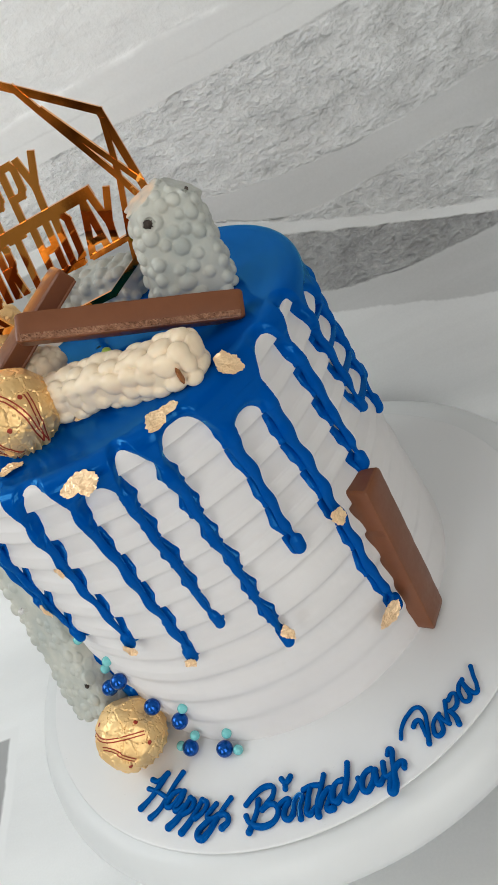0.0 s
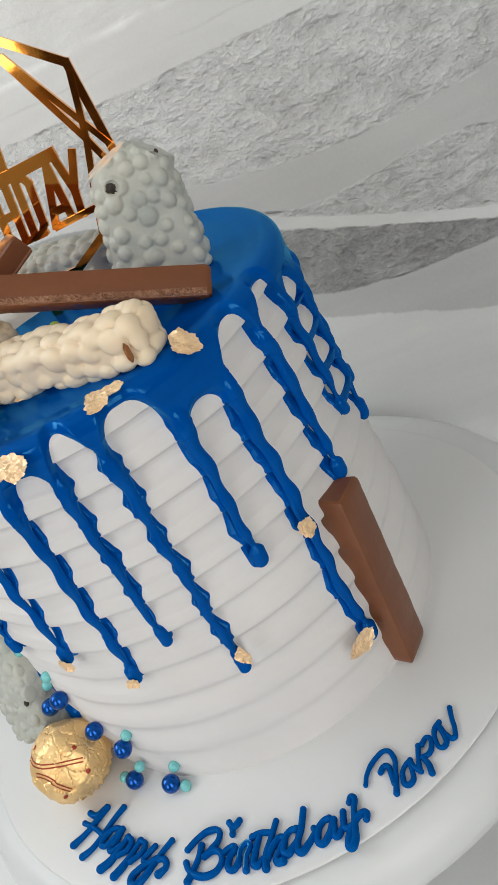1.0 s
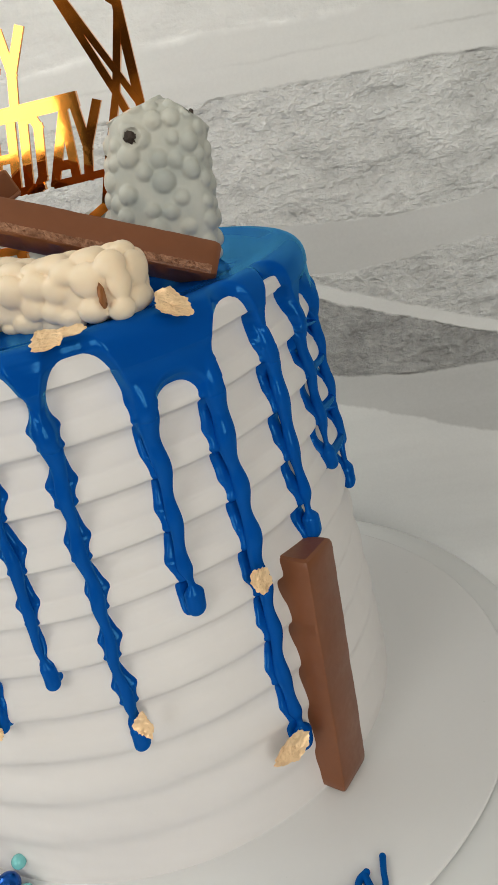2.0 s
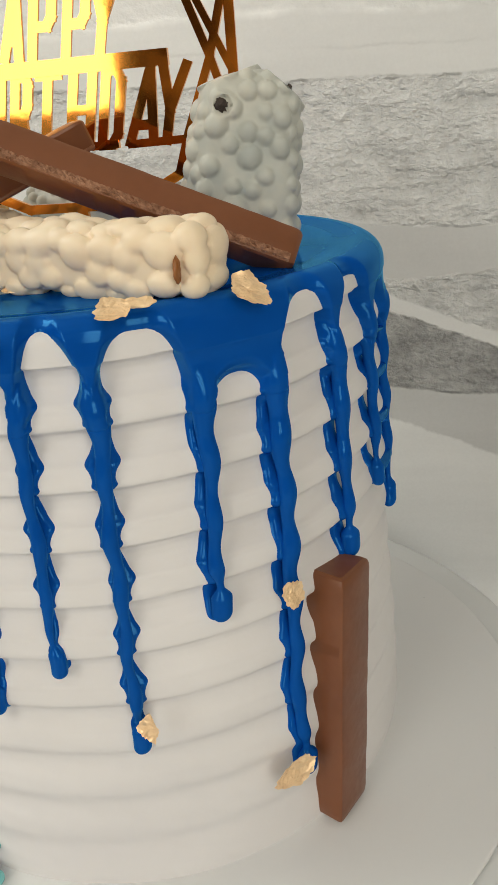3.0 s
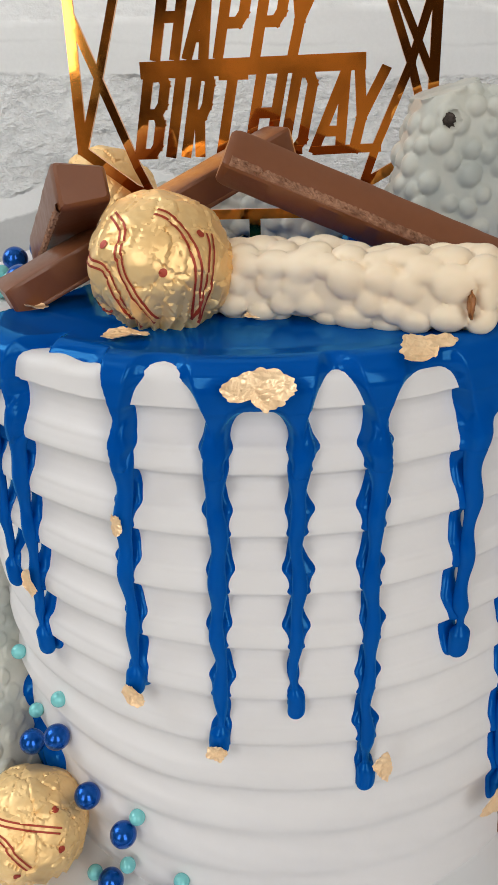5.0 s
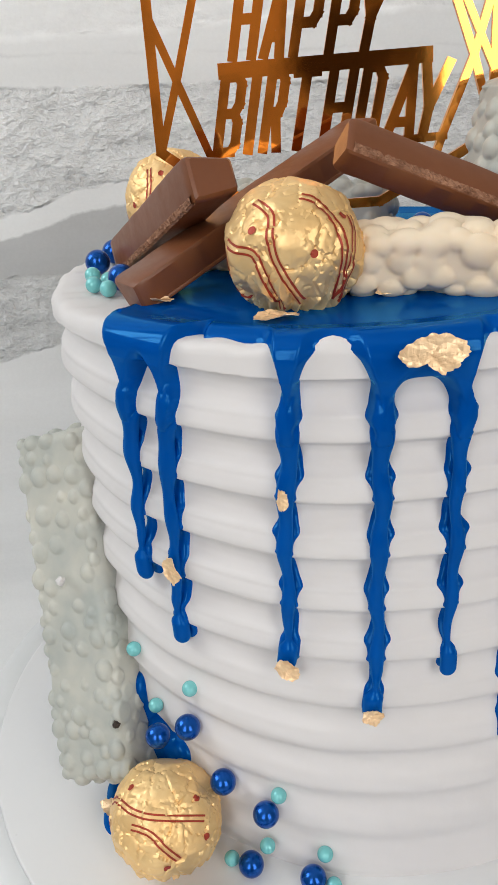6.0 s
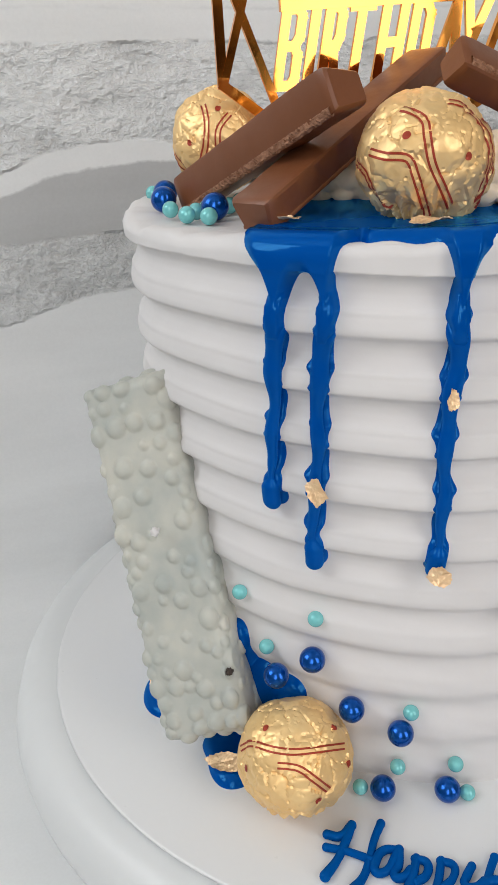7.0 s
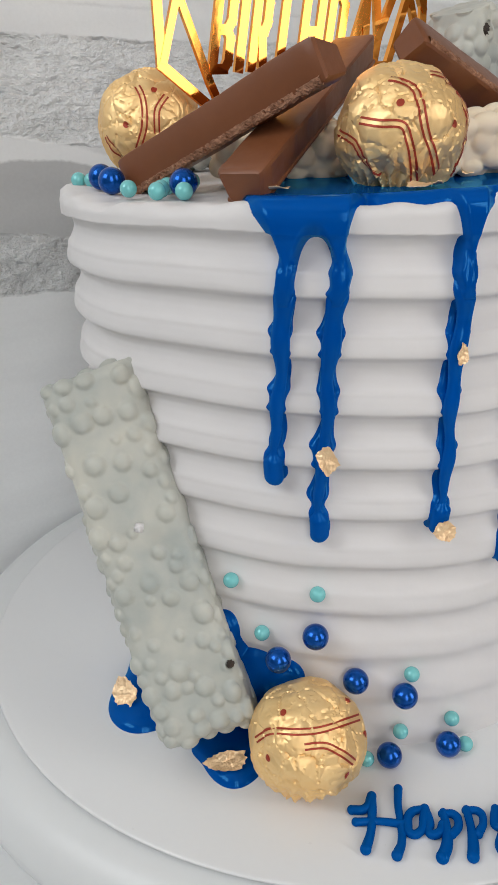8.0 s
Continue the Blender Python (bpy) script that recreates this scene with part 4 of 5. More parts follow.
# ---- the gold topper ----
def topper():
    Y0, TH_ = 0.012, 0.0011
    thing = empty("cake_topper", (0, Y0, 0.15), "gold mirror acrylic birthday topper with a geometric frame", "cake topper")
    base = Vector(thing.location)

    count = [0]

    def strut(name, pts, w):
        """A flat bar along a path in the topper's plane; pts as (x, z) in mm."""
        bm = bmesh.new()
        count[0] += 1
        for k, ((x0, z0), (x1, z1)) in enumerate(zip(pts[:-1], pts[1:])):
            thick = TH_ + 0.00007 * (count[0] + 0.4 * k)
            p, q = Vector((x0 / 1000, 0, z0 / 1000)), Vector((x1 / 1000, 0, z1 / 1000))
            t = (q - p).normalized()
            nn = Vector((-t.z, 0, t.x)) * w / 2
            p, q = p - t * w * 0.35, q + t * w * 0.35
            ring = []
            for y in (-thick / 2, thick / 2):
                for c in (p + nn, q + nn, q - nn, p - nn):
                    ring.append(bm.verts.new(c + Vector((0, Y0 + y, 0)) - base))
            for f in ((0, 1, 2, 3), (7, 6, 5, 4), (0, 4, 5, 1), (1, 5, 6, 2), (2, 6, 7, 3), (3, 7, 4, 0)):
                bm.faces.new([ring[i] for i in f])
        part(name, bm, MIRROR_GOLD, thing, smooth=False)

    strut("frame_side", [(-49.2, 173), (-49.2, 213)], 0.0026)
    strut("frame_side", [(40.8, 172), (40.8, 213)], 0.0026)
    strut("frame_top", [(40.8, 213), (16, 235), (-24, 235), (-49.2, 213)], 0.0026)
    strut("frame_bottom", [(-49.2, 173), (-36, 163), (-20, 156), (10, 156), (27, 164.5), (40.8, 172)], 0.0026)
    strut("brace", [(-49.0, 205), (-35.0, 168.5), (-30, 158)], 0.0021)
    strut("brace", [(-48.6, 174), (-43, 191), (-36, 214), (-26, 234)], 0.0021)
    strut("brace", [(40.4, 174), (35, 191.5), (24.3, 220), (20, 232)], 0.0021)
    strut("brace", [(40.4, 210), (35, 191.5), (27.2, 172.5), (24, 163)], 0.0021)
    strut("brace", [(24.3, 222), (41, 187)], 0.0019)
    strut("spike", [(-4.5, 156), (-4.5, 146)], 0.003)

    # strokes of tall narrow block letters in a unit box, and how heavy each stroke is
    block = {
        "H": ([(0, 0), (0, 1)], [(1, 0), (1, 1)], [(0, 0.50), (1, 0.50)]),
        "A": ([(0, 0), (0.62, 1)], [(0.62, 1), (1, 0)], [(0.28, 0.24), (0.92, 0.24)]),
        "P": ([(0, 0), (0, 1)], [(0, 1), (0.78, 1), (1, 0.90), (1, 0.52), (0.78, 0.40), (0, 0.40)]),
        "Y": ([(0.42, 0), (0.46, 0.42)], [(0.46, 0.42), (0, 1)], [(0.46, 0.42), (1, 1)]),
        "B": ([(0, 0), (0, 1)], [(0, 1), (0.80, 1), (1, 0.90), (1, 0.64), (0.76, 0.52), (0, 0.52)], [(0.76, 0.52), (1, 0.40), (1, 0.10), (0.80, 0), (0, 0)]),
        "I": ([(0.5, 0), (0.5, 1)],),
        "R": ([(0, 0), (0, 1)], [(0, 1), (0.80, 1), (1, 0.90), (1, 0.62), (0.80, 0.50), (0, 0.50)], [(0.58, 0.50), (1, 0)]),
        "T": ([(0.5, 0), (0.5, 1)], [(0, 1), (1, 1)]),
        "D": ([(0, 0), (0, 1)], [(0, 1), (0.66, 1), (1, 0.86), (1, 0.14), (0.66, 0), (0, 0)]),
    }

    def lettering(text, x, z, height, spans):
        """spans: where each letter begins and ends along the line, in mm."""
        for ch, (x0, x1) in zip(text, spans):
            bm = bmesh.new()
            w = 0.0026 if ch != "I" else 0.0027
            wide, tall = max(0.0001, (x1 - x0) / 1000 - w), height - w
            layer = 0
            for stroke in block[ch]:
                pts = [Vector((x + x0 / 1000 + w / 2 + px * wide + 0.20 * (py * tall + w / 2), 0, z + w / 2 + py * tall)) for px, py in stroke]
                for p, q in zip(pts[:-1], pts[1:]):
                    layer += 1
                    thick = TH_ + 0.00004 * layer
                    t = (q - p).normalized()
                    nn = Vector((-t.z, 0, t.x)) * w / 2
                    p, q = p - t * w * 0.40, q + t * w * 0.40
                    corners = [Vector((c.x, 0, min(z + height, max(z, c.z)))) for c in (p + nn, q + nn, q - nn, p - nn)]
                    ring = [bm.verts.new(c + Vector((0, Y0 + y, 0)) - base) for y in (-thick / 2, thick / 2) for c in corners]
                    for f in ((0, 1, 2, 3), (7, 6, 5, 4), (0, 4, 5, 1), (1, 5, 6, 2), (2, 6, 7, 3), (3, 7, 4, 0)):
                        bm.faces.new([ring[i] for i in f])
            part("letter", bm, MIRROR_GOLD, thing, "gold mirror letter " + ch, smooth=False)

    lettering("BIRTHDAY", -0.0345, 0.1705, 0.0210, ((-1.2, 5.9), (7.0, 9.7), (11.1, 17.3), (17.6, 25.6), (27.4, 35.3), (36.4, 43.3), (44.3, 53.4), (51.8, 60.6)))
    lettering("HAPPY", -0.0290, 0.1935, 0.0200, ((-0.9, 6.6), (7.2, 13.8), (14.9, 22.4), (24.2, 31.6), (31.0, 39.6)))
    strut("joining_bar", [(-31.0, 191.7), (22.6, 192.3)], 0.0040)
    strut("base_bar", [(-6.0, 171.6), (7.5, 171.9)], 0.0021)
    strut("base_bar", [(11.5, 171.6), (27.6, 172.0)], 0.0021)
    return thing


# ---- piped writing ----
# each letter's strokes, in letter heights: along the word and towards the cake
STROKES = {
    "Happy": [
        ([(-0.5, 0.79), (-0.27, 0.8), (-0.11, 1.09)], [(-0.11, 1.09), (-0.15, 0.73), (-0.22, 0.33), (-0.36, -0.05)], [(-0.46, 0.52), (-0.09, 0.52), (0.35, 0.45)], [(0.39, 1.25), (0.33, 0.89), (0.31, 0.47), (0.26, 0.07), (0.14, -0.19)],),
        ([(0.19, 0.59), (-0.05, 0.53), (-0.18, 0.29), (-0.16, 0.08), (-0.01, 0.11), (0.14, 0.4), (0.2, 0.58)], [(0.2, 0.58), (0.21, 0.28), (0.16, 0.05), (0.29, 0.04), (0.41, 0.22)],),
        ([(0.05, 0.53), (-0.02, 0.16), (-0.13, -0.14), (-0.28, -0.35)], [(0.02, 0.51), (0.22, 0.44), (0.21, 0.22), (0.03, 0.05)],),
        ([(0.03, 0.53), (-0.06, 0.15), (-0.16, -0.15), (-0.28, -0.4)], [(0.01, 0.52), (0.22, 0.44), (0.19, 0.21), (0.0, -0.0)],),
        ([(0.03, 0.52), (-0.09, 0.34), (-0.16, 0.17), (0.0, 0.11), (0.18, 0.23)], [(0.45, 0.68), (0.3, 0.4), (0.15, 0.05), (-0.01, -0.3), (-0.15, -0.42), (-0.3, -0.29), (-0.19, -0.06), (0.11, 0.15), (0.41, 0.23), (0.54, 0.06), (0.41, -0.12)],),
    ],
    "Birthday": [
        ([(-0.29, 0.59), (-0.08, 0.83), (0.24, 1.0), (0.46, 0.96), (0.49, 0.77), (0.35, 0.54), (0.19, 0.39)], [(0.06, 0.66), (0.05, 0.4), (-0.04, 0.11), (-0.13, -0.16)], [(0.19, 0.39), (0.45, 0.5), (0.65, 0.34), (0.61, 0.08), (0.41, -0.06), (0.09, -0.04), (-0.17, 0.12), (-0.26, 0.28)],),
        ([(-0.25, 0.38), (-0.1, 0.49), (0.08, 0.5), (-0.05, 0.26), (-0.05, 0.03), (0.08, -0.02), (0.2, 0.16)], [(-0.1, 1.13), (-0.01, 0.97), (-0.0, 0.82)], [(-0.01, 0.94), (0.11, 1.05), (0.16, 1.13)],),
        ([(-0.15, 0.17), (-0.02, 0.58), (0.13, 0.61), (0.05, 0.29), (0.05, -0.01)],),
        ([(-0.06, 0.75), (0.14, 0.78), (0.4, 0.71)], [(0.13, 0.75), (0.01, 0.38), (-0.01, 0.05), (0.18, 0.16)],),
        ([(0.22, 1.0), (0.05, 0.61), (-0.1, 0.26), (-0.13, -0.02)], [(-0.08, 0.19), (0.14, 0.48), (0.33, 0.56), (0.23, 0.28), (0.14, 0.05), (0.28, 0.01)],),
        ([(0.17, 0.51), (0.01, 0.52), (-0.16, 0.31), (-0.16, 0.03), (-0.0, 0.1), (0.18, 0.27)], [(0.43, 0.89), (0.29, 0.48), (0.14, 0.16), (0.17, -0.06), (0.36, 0.03), (0.59, 0.26)],),
        ([(-0.15, 0.46), (-0.14, 0.23)], [(0.25, 0.5), (0.11, 0.51), (-0.1, 0.3), (-0.1, 0.03), (0.1, 0.11), (0.33, 0.42)], [(0.33, 0.42), (0.28, 0.2), (0.27, 0.02), (0.45, 0.13)],),
        ([(0.13, 0.62), (0.06, 0.43), (0.04, 0.23), (0.17, 0.2)], [(0.33, 0.75), (0.45, 0.84), (0.37, 0.53), (0.23, 0.15), (0.1, -0.15), (-0.02, -0.22), (0.01, -0.04), (0.2, 0.18), (0.43, 0.34), (0.58, 0.32), (0.53, 0.17)],),
    ],
    "Papa": [
        ([(-0.41, 0.49), (-0.22, 0.7), (0.13, 0.88), (0.44, 0.87), (0.48, 0.63), (0.3, 0.27), (0.02, -0.16)], [(0.03, 0.51), (0.16, 0.57), (0.24, 0.53), (0.2, 0.34), (0.11, 0.06)],),
        ([(0.37, 0.42), (0.18, 0.39), (-0.0, 0.22), (-0.06, -0.0), (0.08, -0.04), (0.23, 0.16), (0.32, 0.39)], [(0.34, 0.37), (0.33, 0.19), (0.37, 0.02)],),
        ([(0.27, 0.5), (0.06, 0.26), (-0.11, 0.02)], [(0.35, 0.47), (0.57, 0.5), (0.49, 0.28), (0.31, 0.17), (0.14, 0.21)], [(0.15, 0.2), (0.12, -0.03), (0.03, -0.23)],),
        ([(0.37, 0.55), (0.17, 0.51), (-0.03, 0.29), (-0.08, 0.05), (0.05, 0.04), (0.21, 0.28), (0.3, 0.53)], [(0.29, 0.48), (0.23, 0.19), (0.26, 0.0), (0.43, 0.11), (0.61, 0.36), (0.8, 0.6)],),
    ],
}


def piped_word(text, spots, size, label, thick=1.0):
    """Letters piped in blue on the board. spots: for each letter its angle and the radius of its foot."""
    rng = random.Random(len(text) * 7)
    thing = empty("piped_" + "word", (0, 0, 0), label, "icing writing", "piped writing on the board")
    for strokes, (ang, r0) in zip(STROKES[text], spots):
        out = polar(ang, 1, 0)
        along = Vector((-out.y, out.x, 0))
        cu = bpy.data.curves.new("letter", "CURVE")
        cu.dimensions, cu.bevel_depth, cu.bevel_resolution, cu.use_fill_caps = "3D", 0.00108 * thick, 4, True
        for stroke in strokes:
            sp = cu.splines.new("BEZIER")
            sp.bezier_points.add(len(stroke) - 1)
            for bp, (x, y) in zip(sp.bezier_points, stroke):
                q = out * (r0 - y * size) + along * (x * size)
                bp.co = (q.x, q.y, BOARD_TOP + 0.0009 + 0.0002 * rng.random())
                bp.handle_left_type = bp.handle_right_type = "AUTO"
                bp.radius = 0.84 + 0.26 * rng.random() + 0.30 * min(1.0, max(0.0, (0.15 - y) / 0.3))
            sp.resolution_u = 8
        ends = [(bp.co.copy(), bp.radius) for sp in cu.splines for bp in (sp.bezier_points[0], sp.bezier_points[-1])]
        tmp = new("letter", cu)
        me = bpy.data.meshes.new_from_object(tmp.evaluated_get(bpy.context.evaluated_depsgraph_get()))
        bpy.data.objects.remove(tmp)
        bm = bmesh.new()
        bm.from_mesh(me)
        bpy.data.meshes.remove(me)
        for co, k2 in ends:
            bmesh.ops.create_icosphere(bm, subdivisions=3, radius=0.00112 * thick * k2, matrix=Matrix.Translation(co))
        part("letter", bm, PIPING, thing, sharp=180)
    return thing


# ---- put everything in its place ----
setting()
stand_and_board()
cake()
puddle((-0.0826, -0.0135, BOARD_TOP), 0.0102, 0.0145, -8, 0.0036, 3, [(72, 18, 0.75)])
puddle((-0.0722, -0.0462, BOARD_TOP), 0.0085, 0.0125, -24, 0.0036, 4, [(165, 16, 0.30)])

mm = 0.001


def v3(x, y, z):
    return Vector((x * mm, y * mm, z * mm))


finger(v3(-5.6, -35.0, 181.2), v3(60.6, -28.7, 152.3), v3(-2.1, -5.8, -4.9), 0.0100, 0.0085, 11, (0.0072, 0.0097), "milk chocolate wafer finger resting on the white bubbly bar")
finger(v3(-61.4, -33.8, 149.8), v3(-0.5, 2.0, 179.0), v3(6.1, -9.1, 0.5), 0.0118, 0.0080, 12, None, "milk chocolate wafer finger propped up from the cake's edge")
finger(v3(-66.2, 9.0, 150.8), v3(-42.2, -43.6, 176.2), v3(0.24, -0.53, -0.72), 0.0100, 0.0112, 13, (0.0080, 0.0108), "milk chocolate wafer finger lying across another finger")
finger(v3(65.5, -57.2, 3.0), v3(67.7, -54.2, 75.6), v3(4.7, 9.8, -0.8), 0.0146, 0.0128, 14, None, "milk chocolate wafer finger standing against the cake's side")

bubble_bar("bubbly_bar", v3(17.2, -50.4, 152.0), (0.955, -0.297, 0), (0.297, 0.955, 0), (0.0600, 0.0150, 0.0150), CREAM, 21, 130, (0.0024, 0.0037), "cream white chocolate bar covered in round bubbles", "bubbly chocolate bars", holes=[(v3(21.6, -15.0, -0.8), 0.0024, CARAMEL)], puff=0.56, gap=0.80, merge=3.2, step=0.0005)
bubble_bar("bubbly_bar", v3(44.0, -3.8, 166.2), (0.165, 0.05, 1.0), (1, 0.22, 0), (0.0440, 0.0285, 0.0190), SAGE, 22, 125, (0.0019, 0.0031), "pale green white chocolate bar standing upright with a chipped bubble", "bubbly chocolate bars", holes=[(v3(-3.0, -9.0, 13.5), 0.0017, CRUMB), (v3(12.6, -3.6, 16.0), 0.0008, CRUMB)], flat=(((0.85, 0.53, 0), 0.0200), ((0.915, -0.40, 0), 0.0200)), soft=0.7, puff=0.52, taper=0.145, gap=0.92, step=0.00045, chips=[(v3(-3.0, -9.6, 13.5), 0.0021), (v3(13.3, -5.0, 16.4), 0.0011)])
bubble_bar("bubbly_bar", v3(-80.3, -23.6, 56.7), (-0.0602, 0.4314, 0.9002), (-0.8505, 0.4499, -0.2724), (0.098, 0.0258, 0.0190), SAGE, 23, 250, (0.0013, 0.0031), "pale green bubbly chocolate bar leaning on the cake's side", "bubbly chocolate bars", holes=[(v3(6.6, -26.0, -22.3), 0.0010, CRUMB), (v3(-5.9, -6.8, 11.7), 0.0012, FROST)], soft=0.40, puff=0.56, gap=0.88, step=0.00042, flat=(((0, -1, 0), 0.0128),), chips=[(v3(6.1, -26.7, -22.3), 0.0013)])
bubble_bar("bubbly_bar", v3(-9, 46, 151.5), (0.87, -0.5, 0), (0.5, 0.87, 0), (0.062, 0.018, 0.0150), SAGE, 24, 100, (0.0020, 0.0034), "pale green bubbly chocolate bar lying behind the topper", "bubbly chocolate bars")
bubble_bar("bubbly_bar", v3(-27, -9, 151.0), (0.8, -0.6, 0), (0.6, 0.8, 0), (0.036, 0.015, 0.0140), CREAM, 25, 70, (0.0022, 0.0034), "cream white bubbly chocolate bar under the wafer fingers", "bubbly chocolate bars")

foil_ball(v3(-20.4, -47.8, 155.8), 0.0148,
          [[(-.96, -.18, .21), (-.85, -.5, .16), (-.65, -.75, .13), (-.57, -.82, -.08), (-.45, -.8, -.4), (-.27, -.64, -.72)],
           [(-.55, -.34, .76), (-.38, -.67, .63), (-.4, -.85, .36), (-.36, -.93, .05), (-.18, -.94, -.31), (0.02, -.8, -.6)],
           [(-.94, .34, .04), (-.99, -.07, -.09), (-.91, -.22, -.35), (-.72, -.32, -.61)],
           [(.06, -.55, .83), (.38, -.67, .64), (.59, -.78, .21), (.58, -.78, -.25), (.5, -.6, -.6)],
           [(.74, -.45, .51), (.74, -.67, -.01), (.49, -.59, -.65)]],
          [(-.62, -.67, .42), (.17, -.98, .11), (.64, -.56, .53)], 5.0, "praline in crinkled gold foil on the blue glaze")
foil_ball(v3(-62.0, -65.1, 16.2), 0.0147,
          [[(-.93, .16, .32), (-.78, -.09, .61), (-.47, -.49, .73), (-.1, -.67, .74), (.72, -.52, .45)],
           [(-.5, -.66, .56), (-.21, -.81, .55), (0, -.92, .39), (.26, -.96, .07)]],
          [(-.51, -.08, .86), (-.94, -.23, .24), (.6, -.34, .73), (.06, -1, -.02), (.73, -.66, .19)], 9.0, "praline in gold foil on the cake board at the cake's foot", 1.09)
foil_ball(v3(-47.2, 26.1, 158.6), 0.0144,
          [[(-.44, -.53, .72), (-.45, -.77, .45), (-.51, -.86, .01), (-.6, -.69, -.4)],
           [(0, -.85, .52), (-.26, -.93, .26), (-.3, -.94, -.14)],
           [(-.98, -.15, -.15), (-.85, -.28, -.44), (-.72, -.29, -.63)]],
          [(-.2, -.75, .63), (-.77, -.63, .04)], 14.0, "praline in gold foil behind the wafer fingers", 1.05)

topper()

BLUE = "shiny royal blue sugar pearl "
TURQ = "small turquoise sugar pearl "
LOW, HIGH = "sugar pearls at the foot of the cake", "sugar pearls on the cake's top"
for i, (x, y, z) in enumerate([(-46.3, -65.1, 26.4), (-36.1, -72.4, 21.8), (-40.9, -72.4, 5.0), (-25.6, -78.2, 5.0), (-54.1, -58.8, 39.5), (-62.6, -54.4, 33.5)]):
    sugar_pearl(v3(x, y, max(z, 3.2)), 0.0033, PEARL, BLUE + ("pressed into the buttercream" if z > 8 else "on the cake board"), LOW, i)
for i, (x, y, z) in enumerate([(-32.6, -70.9, 26.0), (-22.1, -75.6, 9.9), (-36.3, -71.4, 9.8), (-52.5, -57.7, 50.7), (-62.9, -47.7, 37.9), (-67.5, -41.4, 52.1), (-20.6, -79.5, 3.5), (-45.8, -69.2, 4.0)]):
    sugar_pearl(v3(x, y, max(z, 1.9)), 0.0020, AQUA, TURQ + "pressed into the buttercream", LOW, 20 + i)
for i, (x, y) in enumerate([(-69.1, 4.9), (-66.0, 19.0), (-60.7, -17.7)]):
    sugar_pearl(v3(x, y, 146.5), 0.0034, PEARL, BLUE + "on the white top edge", HIGH, 40 + i)
for i, (x, y) in enumerate([(-69.5, -5.6), (-67.8, -17.6), (-63.7, -23.3), (-67.4, 32.0), (-64.5, -13.2), (-55.0, -9.3), (-60.5, -8.5), (-65.5, 27.0), (18.5, -37.0), (-50.5, -3.0)]):
    sugar_pearl(v3(x, y, 145.2), 0.0021, AQUA, TURQ + "on the cake's top", HIGH, 60 + i)
sugar_pearl(v3(14, -39, 157.0), 0.0017, LIME, "small lime green sugar pearl behind the bubbly bar", HIGH, 90)
sugar_pearl(v3(24, 20, 147.5), 0.0033, PEARL, BLUE + "behind the topper", HIGH, 91)

up = Vector((0, 0, 1))


def side_flake(x, y, z, w, h, seed, lift=0.0016):
    n = Vector((x / 1000 - lean(z / 1000)[0], y / 1000 - lean(z / 1000)[1], 0)).normalized()
    gold_flake(v3(x, y, z) + n * lift, n, up, w * 1.38, h * 1.38, seed, "stuck to a blue drip")


def top_flake(x, y, w, h, turn, seed, z=145.2, tilt=(0, 0, 1), outline=None):
    gold_flake(v3(x, y, z), Vector(tilt), Vector((math.cos(radians(turn)), math.sin(radians(turn)), 0)), w, h, seed, "on the blue glaze", outline)


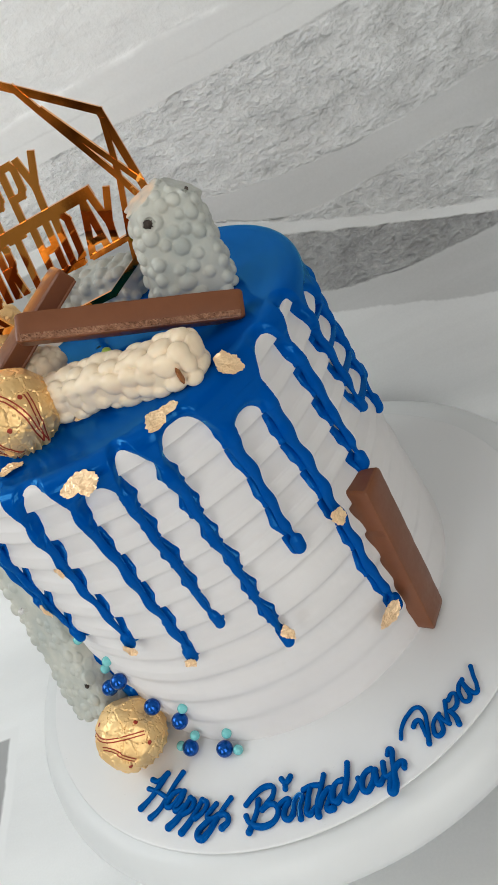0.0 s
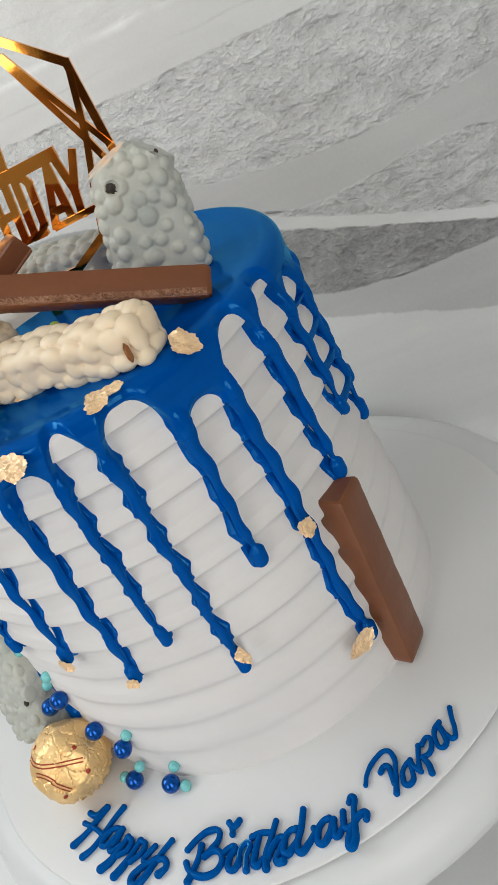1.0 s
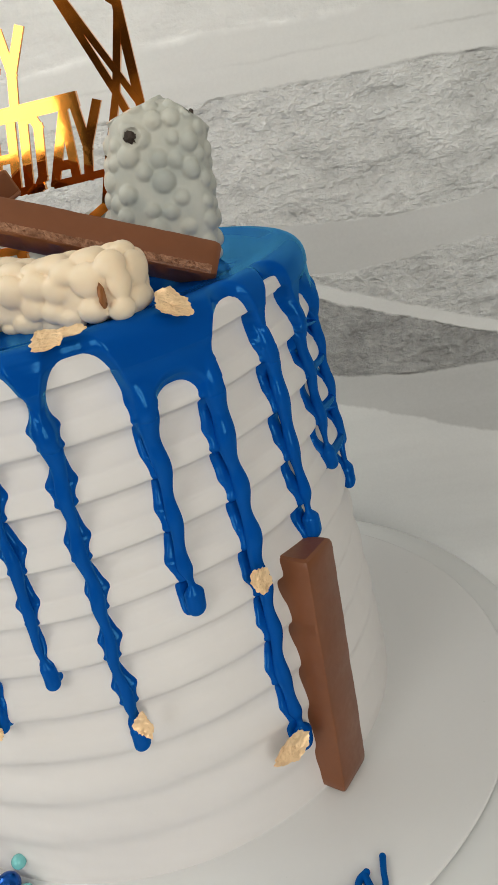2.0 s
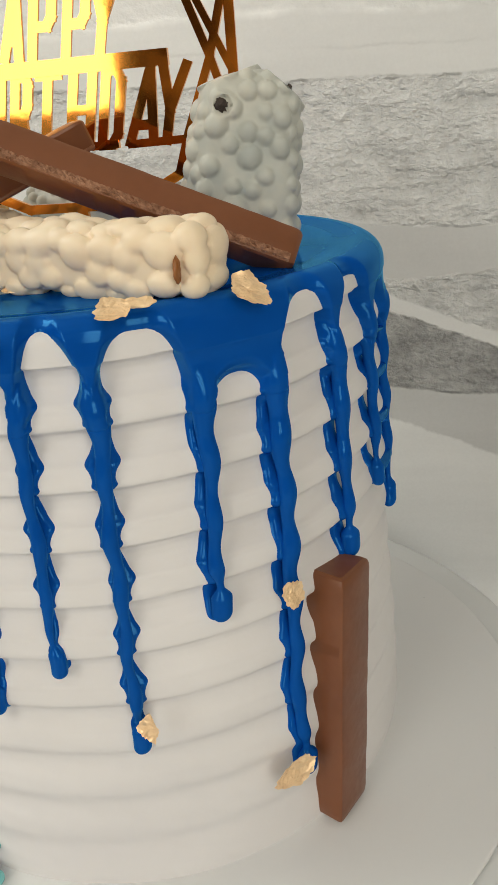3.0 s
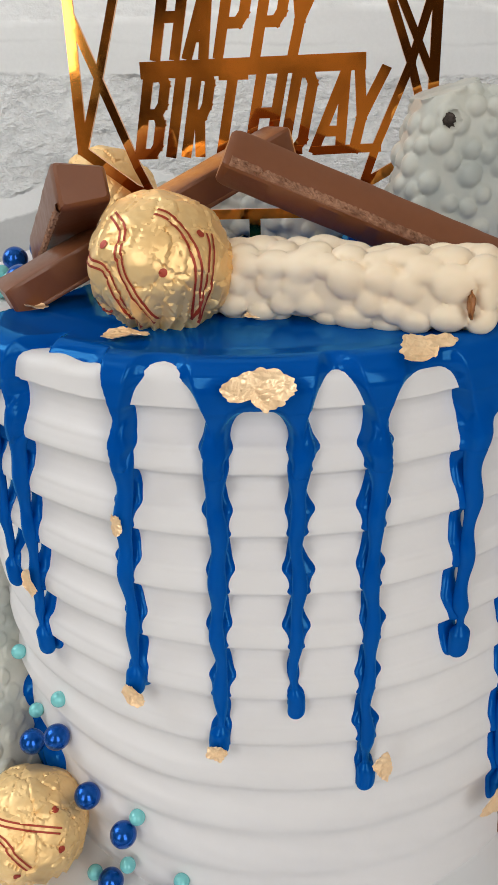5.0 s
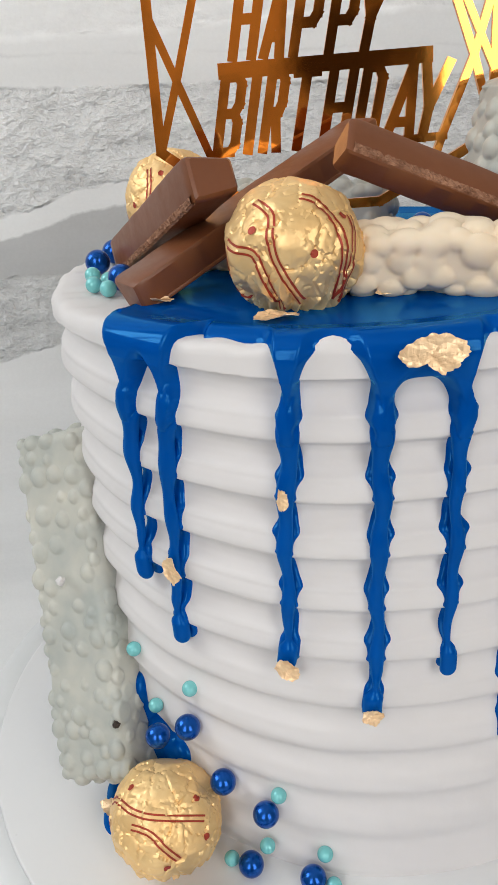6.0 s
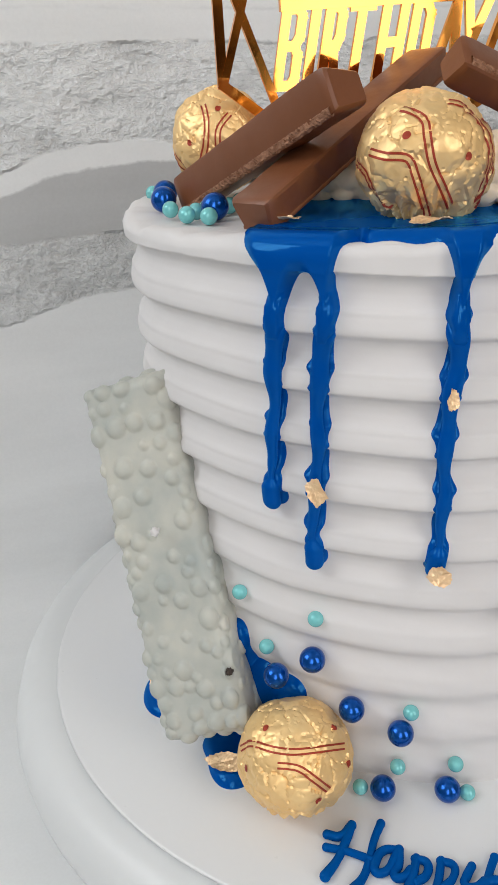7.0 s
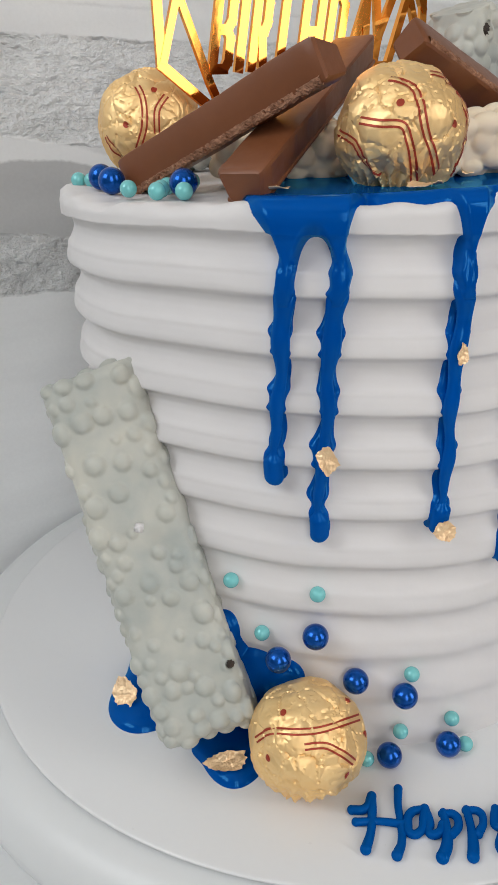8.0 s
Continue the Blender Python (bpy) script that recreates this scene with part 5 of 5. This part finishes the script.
side_flake(24.0, -76.6, 54.2, 0.0040, 0.0078, 1, 0.0034)
side_flake(54.4, -58.9, 77.2, 0.0058, 0.0070, 2, 0.0030)
side_flake(53.4, -61.4, 27.8, 0.0110, 0.0076, 3, 0.0026)
side_flake(-52.7, -62.3, 88.8, 0.0042, 0.0068, 4, 0.0001)
side_flake(-27.8, -77.2, 112.0, 0.0024, 0.0046, 5, 0.0001)
side_flake(-28.6, -75.7, 68.5, 0.0050, 0.0050, 6, 0.0001)
side_flake(-10.6, -80.1, 57.2, 0.0044, 0.0042, 7, 0.0001)
top_flake(51.6, -61.6, 0.0095, 0.0080, 20, 8, 145.9, (0.35, -0.42, 0.84), [(.9, -.6), (1, .3), (.2, 1), (-.9, .9), (-1, -.1), (-.2, -.9)])
top_flake(30.4, -74.4, 0.0072, 0.0118, 15, 9, 146.0, (0.12, -0.34, 0.94), [(-.2, -1), (.9, -.67), (.9, .83), (.6, 1), (-.2, .2), (-1, -.78)])
gold_flake(v3(0.3, -82.6, 141.6), Vector((0.0, -0.80, 0.60)), Vector((1, 0, 0)), 0.0080, 0.0134, 10, "over the cake's edge", [(-.07, -1), (.36, -.77), (.79, -.3), (1, .2), (.93, .53), (.43, .95), (-.14, 1), (-.79, .6), (-1, .2), (-.43, -.15), (-.57, -.7)])
top_flake(-0.8, -50.8, 0.0034, 0.0062, 10, 11)
top_flake(-26.0, -62.2, 0.0062, 0.0112, 0, 12)
top_flake(-51.0, -40.0, 0.0060, 0.0125, -25, 13)
gold_flake(v3(-77.6, -50.6, 5.5), Vector((-0.32, -0.22, 0.92)), Vector((0.75, -0.66, 0)), 0.0062, 0.0118, 14, "on a blue puddle", [(-.2, -1), (.5, -.55), (.9, .2), (.95, .8), (.3, .95), (-.6, .75), (-.9, .1), (-.75, -.5)])
gold_flake(v3(-88.0, -12.5, 6.6), Vector((-0.55, -0.45, 0.70)), Vector((0.3, 0.5, 0.8)), 0.0100, 0.0125, 15, "on a blue puddle")

piped_word("Happy", [(-122.6, 0.1096), (-118.0, 0.1076), (-114.5, 0.1087), (-111.1, 0.1091), (-107.3, 0.1105)], 0.0138, "blue piped icing word Happy on the board")
piped_word("Birthday", [(-97.7, 0.1127), (-91.2, 0.1131), (-88.9, 0.1145), (-86.9, 0.1148), (-84.4, 0.1157), (-80.7, 0.1143), (-75.5, 0.1161), (-72.2, 0.1183)], 0.0138, "blue piped icing word Birthday on the board")
piped_word("Papa", [(-62.9, 0.1129), (-60.4, 0.1152), (-57.1, 0.1148), (-52.4, 0.1152)], 0.0138, "blue piped icing word Papa on the board", 0.80)
